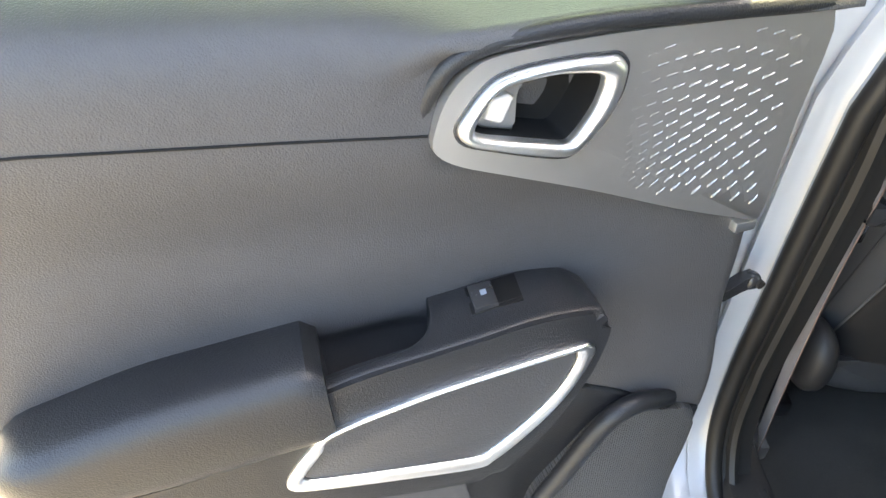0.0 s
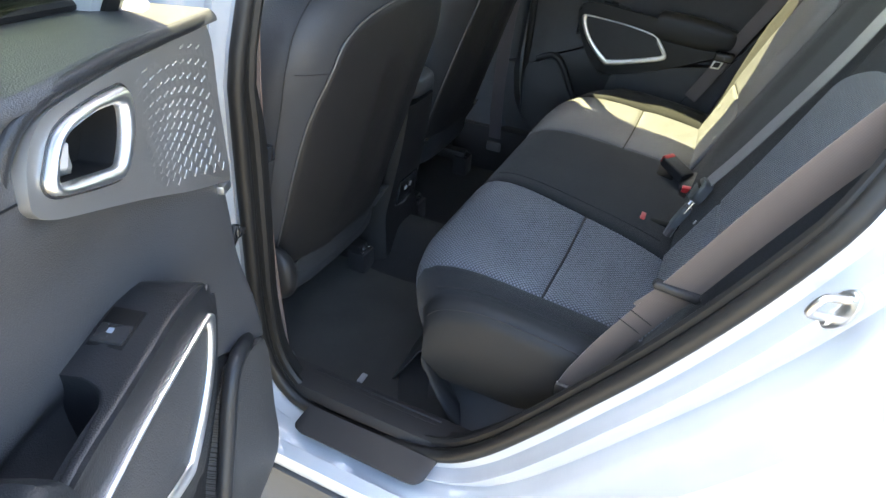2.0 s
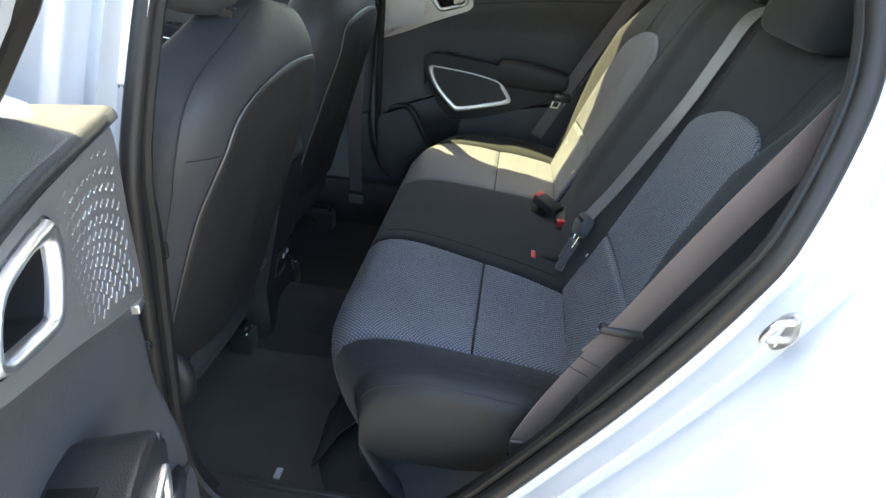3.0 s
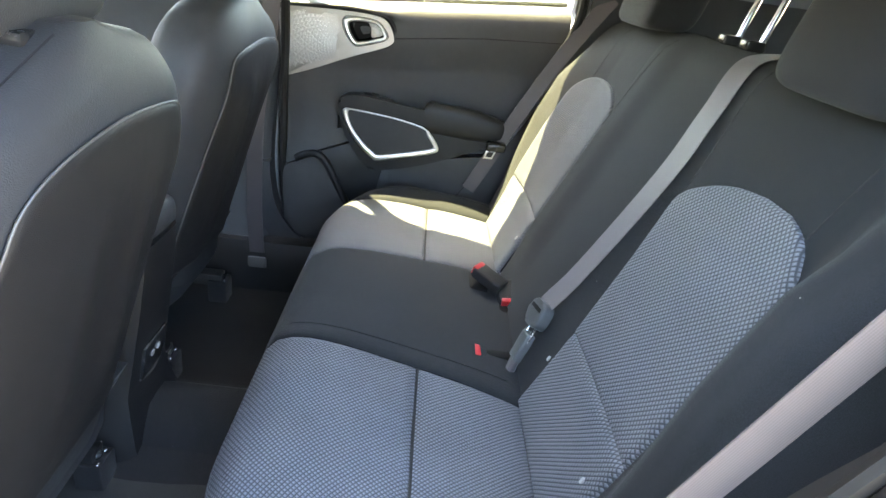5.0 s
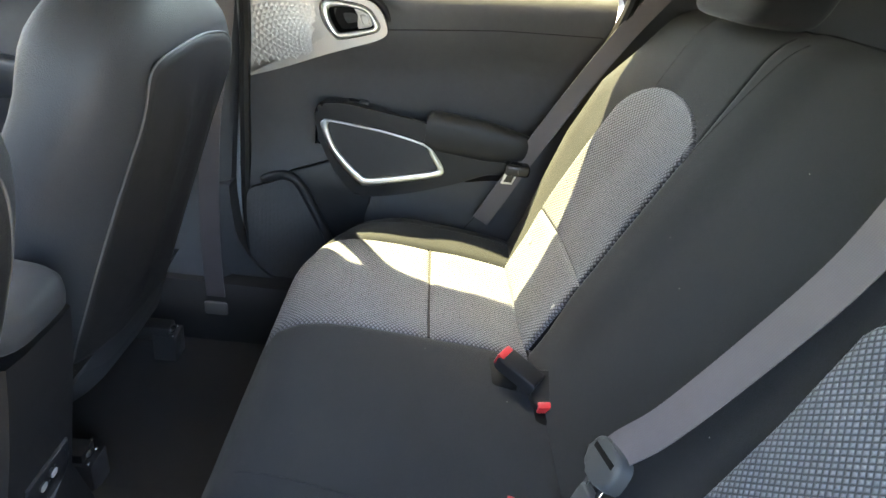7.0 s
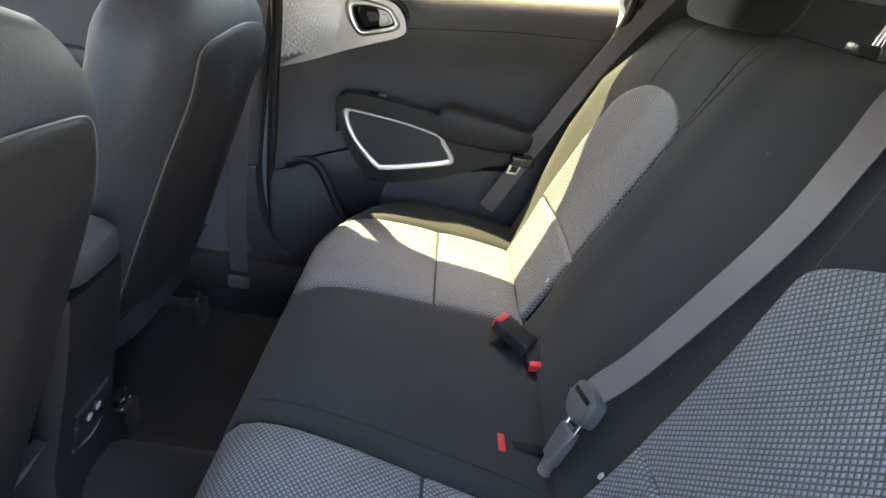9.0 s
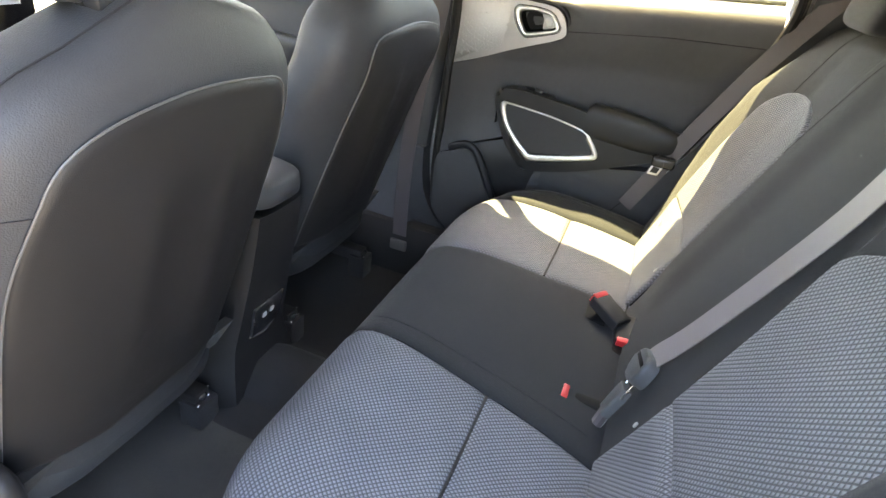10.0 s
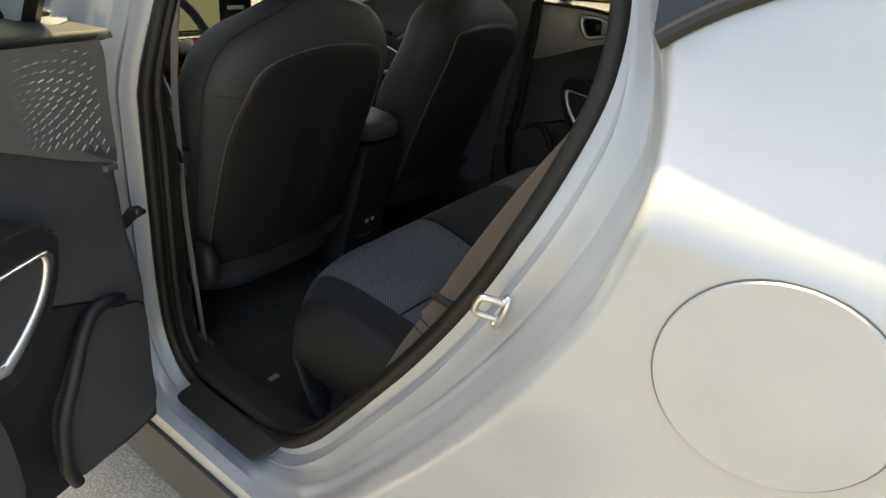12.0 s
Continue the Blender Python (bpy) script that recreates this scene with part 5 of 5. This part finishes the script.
    for dx in (-0.055, 0.055):
        post = part("headrest_post", tube([(cx + dx, hy + 0.005, 1.19), (cx + dx, hy + 0.035, 1.28)], 0.006, 8), M_CHROME, seat, "chrome headrest post")
        part("guide", block(cx + dx - 0.018, cx + dx + 0.018, hy - 0.010, hy + 0.026, 1.206, 1.224, 0.004), M_GLOSSY, post)
    return seat


front_seat("driver_seat", -0.372, "black vinyl driver seat with a hard plastic back")
front_seat("passenger_seat", 0.372, "black vinyl passenger seat with a hard plastic back", 0.045)

# ---- centre console ----
console = thing("centre_console", "black plastic centre console with a padded armrest and sockets", "console")
rings = []
for z, yb, hw in ((0.31, 0.606, 0.130), (0.36, 0.612, 0.124), (0.41, 0.619, 0.113), (0.455, 0.624, 0.103), (0.56, 0.604, 0.094), (0.66, 0.585, 0.088), (0.74, 0.572, 0.085), (0.795, 0.566, 0.082)):
    ring = []
    for x, y in ((-1, 0.9), (-1, 0.10), (-0.97, 0.03), (-0.86, 0.004), (-0.5, 0), (0, 0), (0.5, 0), (0.86, 0.004), (0.97, 0.03), (1, 0.10), (1, 0.9)):
        ring.append(Vector((-0.012 + hw * x, yb + y, z)))
    rings.append(ring)
part("body", loft(rings), M_SHELL, console)
part("armrest_lid", pillow(-0.012, 0.735, 0.832, 0.086, 0.180, 0.036, 4.2, 36, 14), M_VINYL_SOFT, console, "padded vinyl armrest lid")
sock = part("socket_plate", slab([(-0.058, 0.47), (0.034, 0.47), (0.045, 0.50), (0.040, 0.556), (-0.064, 0.556)], 0, 0.006, lambda a, b, d: Vector((a, 0.6215 - (b - 0.47) * 0.2 - d, b)), 0.003), M_GLOSSY, console, "glossy socket plate with two charging ports")
for dx in (-0.026, 0.000):
    part("usb_port", slab([(p[0] * 0.0062 + dx - 0.001, p[1] * 0.0066 + 0.524 + dx * 0.05) for p in [(-1, -0.7), (-0.7, -1), (0.7, -1), (1, -0.7), (1, 0.7), (0.7, 1), (-0.7, 1), (-1, 0.7)]], 0, 0.0025, lambda a, b, d: Vector((a, 0.6145 - (b - 0.47) * 0.2 - d, b)), 0.0008), M_PALE, sock, "pale charging port")
part("lip", tube(catmull([(-0.060, 0.619, 0.472), (-0.01, 0.6165, 0.462), (0.034, 0.617, 0.478), (0.050, 0.612, 0.51)], 20), 0.0022, 6), M_PIPING, console)
part("tunnel", sheet(lambda u, v: Vector((-0.012 + 0.17 * u, 0.28 + 0.42 * v, 0.300 + 0.055 * (1 - u * u) ** 1.5 * (0.6 + 0.4 * v))), [i / 10 - 1 for i in range(21)], [i / 8 for i in range(9)], 0.004), M_CARPET, console)
part("front_tunnel", block(-0.13, 0.11, 0.95, 1.75, 0.30, 0.62, 0.03), M_PLASTIC, console)

# ---- pillars inside, with the front belts ----
for s, nm in ((-1, "left"), (1, "right")):
    pil = thing("pillar_trim", "black plastic pillar trim with a pale grey upper part", "pillar trim")
    rings = []
    for z, y0, y1, x0, x1 in ((0.30, 0.48, 0.80, 0.66, 0.765), (0.42, 0.50, 0.74, 0.672, 0.765), (0.55, 0.525, 0.68, 0.712, 0.765), (0.75, 0.515, 0.65, 0.718, 0.765), (1.0, 0.49, 0.58, 0.722, 0.762), (1.18, 0.469, 0.555, 0.722, 0.748)):
        if s > 0:
            y0, y1 = y0 + 0.034 + 0.014 * smoothstep(0.8, 1.1, z), y1 + 0.08
        rings.append([Vector((s * x, y, z)) for x, y in ((x1, y0), (x0 + 0.02, y0 + 0.004), (x0, y0 + 0.03), (x0, y1 - 0.02), (x0 + 0.02, y1), (x1, y1))])
    part("lower_trim", loft(rings), M_PLASTIC, pil)
    rings = []
    for z, y0, y1, x0, x1 in ((1.182, 0.469, 0.555, 0.722, 0.748), (1.35, 0.435, 0.57, 0.675, 0.70), (1.54, 0.40, 0.53, 0.60, 0.65)):
        if s > 0:
            y0, y1 = y0 + 0.045, y1 + 0.08
        rings.append([Vector((s * x, y, z)) for x, y in ((x1, y0), (x0 + 0.02, y0 + 0.004), (x0, y0 + 0.03), (x0, y1 - 0.02), (x0 + 0.02, y1), (x1, y1))])
    part("upper_trim", loft(rings), M_GREY_TRIM, pil, "pale grey upper pillar trim")


def belt(path, width, across, thick=0.0016):
    """A strap along a path; across is the direction of its width."""
    pts = catmull(path, 60)
    ax = Vector(across).normalized()
    acc = [0]
    for a, b in zip(pts[:-1], pts[1:]):
        acc.append(acc[-1] + (b - a).length)

    def f(i, v):
        t = (pts[min(i + 1, 59)] - pts[max(i - 1, 0)]).normalized()
        c = (ax - t * ax.dot(t)).normalized()
        return pts[i] + c * (v * width)
    return sheet(f, range(60), [-0.5, -0.25, 0, 0.25, 0.5], thick, lambda i, v: (v * width, acc[i]))


for s in (-1, 1):
    fb = thing("front_seat_belt", "front seat belt hanging along the pillar, tinted for the light on it", "seat belt", "seat belts")
    hang = [(0.652, 0.575, 0.41), (0.660, 0.585, 0.60), (0.672, 0.580, 0.85), (0.690, 0.565, 1.0), (0.695, 0.55, 1.10), (0.665, 0.53, 1.24)]
    if s < 0:
        hang = [(0.655, 0.565, 0.41), (0.668, 0.560, 0.60), (0.682, 0.547, 0.80), (0.688, 0.534, 0.97), (0.688, 0.525, 1.08), (0.668, 0.52, 1.24)]
    # left strap brown for the warm light on it, right one a darker copy
    part("webbing", belt([(s * x, y, z) for x, y, z in hang], 0.047, (0, 1, 0) if s > 0 else (0.32, 0.95, 0)), M_BELT_LIT if s < 0 else M_BELT_DARK, fb)
    part("anchor", block(*sorted((s * 0.640, s * 0.665)), 0.545, 0.605, 0.375, 0.415, 0.008), M_PIPING, fb, "grey belt anchor")
    part("guide_ring", block(*sorted((s * 0.625, s * 0.655)), 0.495, 0.565, 1.235, 1.265, 0.008), M_GREY_TRIM, fb)
    if s < 0:
        tn = part("tongue", block(-0.694, -0.672, 0.512, 0.566, 0.905, 0.932, 0.004), M_GLOSSY, fb)
        part("tongue_plate", block(-0.686, -0.680, 0.525, 0.555, 0.872, 0.908, 0.002), M_CHROME, tn)
        pre = part("pretensioner", tube(catmull([(-0.665, 0.60, 0.43), (-0.660, 0.615, 0.50), (-0.655, 0.62, 0.555)], 20), 0.011, 10), M_STEEL, fb, "metal pretensioner tube with cable")
        part("sleeve", tube([(-0.664, 0.604, 0.447), (-0.662, 0.608, 0.458)], 0.0125, 10), M_YELLOW, pre)

# ---- rear belts ----
lb = thing("rear_seat_belt", "grey rear seat belt along the backrest edge with its black tongue", "seat belt", "seat belts")
# toned darker than the centre belt to offset the strong sky light here
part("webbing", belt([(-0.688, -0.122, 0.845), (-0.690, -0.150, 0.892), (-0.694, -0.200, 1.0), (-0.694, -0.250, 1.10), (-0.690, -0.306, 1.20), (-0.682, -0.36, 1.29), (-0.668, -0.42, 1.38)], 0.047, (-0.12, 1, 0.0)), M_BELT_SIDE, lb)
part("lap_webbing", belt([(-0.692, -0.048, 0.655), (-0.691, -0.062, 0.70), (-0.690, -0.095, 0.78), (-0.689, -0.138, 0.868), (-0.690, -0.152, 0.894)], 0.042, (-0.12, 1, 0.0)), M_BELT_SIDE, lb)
tg = part("tongue", slab([(-0.028, -0.006), (0.028, -0.006), (0.032, 0.0), (0.028, 0.007), (-0.028, 0.007), (-0.032, 0.0)], -0.005, 0.006, lambda a, b, d: Vector((-0.692 - d, -0.150 - a, 0.896 + b - 0.1 * a)), 0.004, 3), M_SHELL, lb, "black belt tongue")
for k in range(2):
    part("stitching", tube([Vector((-0.6925, -0.118 + a * 0.90 + 0.012 * k, 0.838 + a * 0.43 - 0.02 * k)) for a in (-0.018, -0.006, 0.006, 0.018)], 0.0008, 5), M_THREAD, lb)
part("anchor", block(-0.70, -0.682, -0.07, -0.025, 0.625, 0.665, 0.006), M_GLOSSY, lb)

rb = thing("rear_seat_belt", "grey rear seat belt beside the door with its silver tongue", "seat belt", "seat belts")
# darker webbing copy: the shade of the far side is in its colour
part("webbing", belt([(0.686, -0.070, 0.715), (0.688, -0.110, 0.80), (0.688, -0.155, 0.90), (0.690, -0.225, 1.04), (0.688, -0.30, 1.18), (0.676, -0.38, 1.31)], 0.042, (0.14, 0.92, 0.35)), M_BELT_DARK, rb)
tg = part("tongue", block(0.655, 0.692, -0.162, -0.103, 0.850, 0.878, 0.008, 3), M_GLOSSY, rb, "black belt tongue")
part("tongue_plate", slab([(-0.017, 0), (0.017, 0), (0.015, -0.028), (-0.015, -0.028)], 0, 0.003, lambda a, b, d: Vector((0.676 - d, -0.122 + a * 0.9 - b * 0.3, 0.852 + b)), 0.0008), M_STEEL, tg)
part("tongue_hole", slab([(-0.010, -0.006), (0.010, -0.006), (0.010, -0.022), (-0.010, -0.022)], 0.002, 0.0045, lambda a, b, d: Vector((0.676 - d, -0.122 + a * 0.9 - b * 0.3, 0.852 + b))), M_GLOSSY, tg)

cb = thing("centre_seat_belt", "grey centre seat belt lying across the backrest, latched at the seat", "seat belt", "seat belts")


def on_tongue(a, b, d):
    """Point beside the belt's latched end: a across, b along the belt, d proud of the cloth."""
    return back_point(TONGUE_X + a * 0.96 + b * 0.28, TONGUE_H + b * 0.96 - a * 0.22, d)


TONGUE_X, TONGUE_H = -0.132, 0.112
part("webbing", belt([on_tongue(0, -0.002, 0.022), on_tongue(0, 0.02, 0.022), back_point(-0.146, 0.20, 0.020), back_point(-0.158, 0.32, 0.016), back_point(-0.162, 0.43, 0.013), back_point(-0.148, 0.52, 0.011), back_point(-0.120, 0.60, 0.010), back_point(-0.105, 0.640, -0.02)], 0.048, (1, 0.15, 0)), M_BELT, cb)
tg = part("tongue", slab([(p[0] * 0.036, p[1] * 0.024 + 0.001) for p in [(math.copysign(abs(math.cos(a)) ** 0.6, math.cos(a)), math.copysign(abs(math.sin(a)) ** 0.6, math.sin(a))) for a in [2 * math.pi * i / 28 for i in range(28)]]], 0.012, 0.034, on_tongue, 0.007, 4), M_TONGUE, cb, "grey plastic belt tongue")
part("slot", slab([(-0.026, 0.006), (0.026, 0.006), (0.026, 0.013), (-0.026, 0.013)], 0.029, 0.0346, on_tongue, 0.0006), M_DEEP, tg)
part("tongue_plate", ring_slab([(-0.022, -0.020), (0.022, -0.020), (0.019, -0.050), (-0.019, -0.050)], [(-0.013, -0.025), (0.013, -0.025), (0.011, -0.042), (-0.011, -0.042)], 0.019, 0.0225, on_tongue, 0.0008), M_CHROME, tg)
part("latch", slab([(-0.017, -0.036), (0.017, -0.036), (0.019, -0.05), (0.016, -0.088), (-0.016, -0.088), (-0.019, -0.05)], 0.012, 0.028, on_tongue, 0.005, 3), M_TONGUE, cb)
part("latch_sleeve", tube([on_tongue(0, -0.085, 0.018), on_tongue(0, -0.13, 0.012)], 0.010, 8), M_BELT_DARK, cb)


def buckle(cx, cy, cz, tilt, turn, label):
    b = thing("belt_buckle", label, "belt buckle", "belt buckles")
    part("housing", slab([(-0.021, -0.045), (0.021, -0.045), (0.023, 0.022), (0.019, 0.030), (-0.019, 0.030), (-0.023, 0.022)], -0.011, 0.011, lambda a, q, d: Vector((a, q, d)), 0.005, 3), M_BUCKLE, b)
    part("button", block(-0.018, 0.018, 0.021, 0.034, -0.009, 0.0125, 0.003), M_RED, b, "red release button")
    b.matrix_world = pose(cx, cy, cz, tilt, 0, turn)
    return b


buckle(0.129, -0.094, 0.712, 16, -35, "black belt buckle with a red button, raised out of its slot")
buckle(0.097, -0.140, 0.686, -12, 97, "black belt buckle with a red button, lying in its slot")
buckle(-0.127, -0.087, 0.670, 14, 0, "black belt buckle with a red button, sunk in its slot")

# ---- dashboard ----
dash = thing("dashboard", "black dashboard with a wide lit screen, vents and knobs", "dashboard")
rings = []
for x in [-0.76 + 0.152 * i for i in range(11)]:
    rings.append([Vector((x, y, z)) for y, z in ((1.98, 1.06), (1.60, 1.03), (1.42, 1.00), (1.36, 0.975), (1.345, 0.93), (1.36, 0.86), (1.40, 0.78), (1.45, 0.66), (1.60, 0.50), (1.98, 0.45))])
part("dash_body", loft(rings), M_PLASTIC, dash)
scr = part("screen", block(-0.225, 0.085, 1.286, 1.306, 0.985, 1.115, 0.006), M_SCREEN_DARK, dash, "wide glossy touch screen")
part("map_area", block(-0.216, -0.048, 1.2845, 1.287, 0.993, 1.107, 0.0), M_SCREEN, scr, "pale lit map on the screen")
part("map_dot", slab([(p[0] * 0.006 - 0.125, p[1] * 0.006 + 1.018) for p in circle(1, 12)], 0, 0.001, lambda a, b, d: Vector((a, 1.2842 - d, b))), M_LAMP_RED, scr)
part("status_bar", block(-0.016, 0.050, 1.284, 1.2858, 1.052, 1.064, 0.0), M_WHITE, scr)
part("button_row", block(-0.22, 0.06, 1.325, 1.35, 0.945, 0.962, 0.003), M_GLOSSY, dash)
part("hazard_button", slab([(-0.145, 0.948), (-0.109, 0.948), (-0.127, 0.962)], 0, 0.004, lambda a, b, d: Vector((a, 1.324 - d, b))), M_LAMP_RED, dash, "red hazard triangle")
for k in range(5):
    part("button", block(-0.210 + 0.052 * k, -0.178 + 0.052 * k, 1.320, 1.326, 0.950, 0.957, 0.001), M_PIPING, dash)
for k in range(4):
    part("vent_slat", block(-0.20, 0.02, 1.335, 1.36, 0.868 + 0.016 * k, 0.872 + 0.016 * k, 0.001), M_SHELL, dash)
part("vent_trim", tube([(-0.21, 1.332, 0.935), (0.04, 1.332, 0.935)], 0.003, 6), M_SILVER, dash)
for kx in (-0.085, 0.0):
    kn = part("knob", slab([(p[0] * 0.021 + kx, p[1] * 0.021 + 0.82) for p in circle(1, 20)], 0, 0.03, lambda a, b, d: Vector((a, 1.365 - d, b)), 0.003), M_GLOSSY, dash)
    part("knob_ring", tube([(kx + 0.022 * math.cos(a), 1.345, 0.82 + 0.022 * math.sin(a)) for a in [i * math.pi / 10 for i in range(20)]], 0.003, 6, True), M_CHROME, kn)
start = part("start_button", slab([(p[0] * 0.019 - 0.157, p[1] * 0.019 + 0.855) for p in circle(1, 20)], 0, 0.012, lambda a, b, d: Vector((a, 1.34 - d, b)), 0.002), M_SILVER, dash, "round silver start button")
part("start_light", block(-0.163, -0.151, 1.3265, 1.3285, 0.852, 0.859), M_LAMP_RED, start)

wheel = thing("steering_wheel", "black leather steering wheel with silver buttons", "steering wheel")
def on_wheel(a, r, d=0.0):
    return Vector((r * math.cos(a), d, r * math.sin(a)))
part("rim", tube([on_wheel(2 * math.pi * i / 48, 0.178) for i in range(48)], 0.0155, 10, True), M_VINYL, wheel)
part("hub", pillow(0, 0.03, 0, 0.075, 0.03, 0.06, 3.0, 24, 12), M_PLASTIC, wheel)
for a in (0, math.pi, -math.pi / 2):
    part("spoke", tube([on_wheel(a, 0.06, 0.03), on_wheel(a, 0.17)], 0.014, 8), M_GLOSSY, wheel)
for sx in (-1, 1):
    part("button_cluster", block(*sorted((sx * 0.075, sx * 0.125)), 0.0, 0.02, -0.016, 0.022, 0.006), M_SILVER, wheel)
part("column", tube([(0, 0.05, 0), (0, 0.28, -0.02)], 0.04, 12), M_PLASTIC, wheel)
wheel.matrix_world = pose(-0.372, 1.13, 0.98, -22, 0, 0)
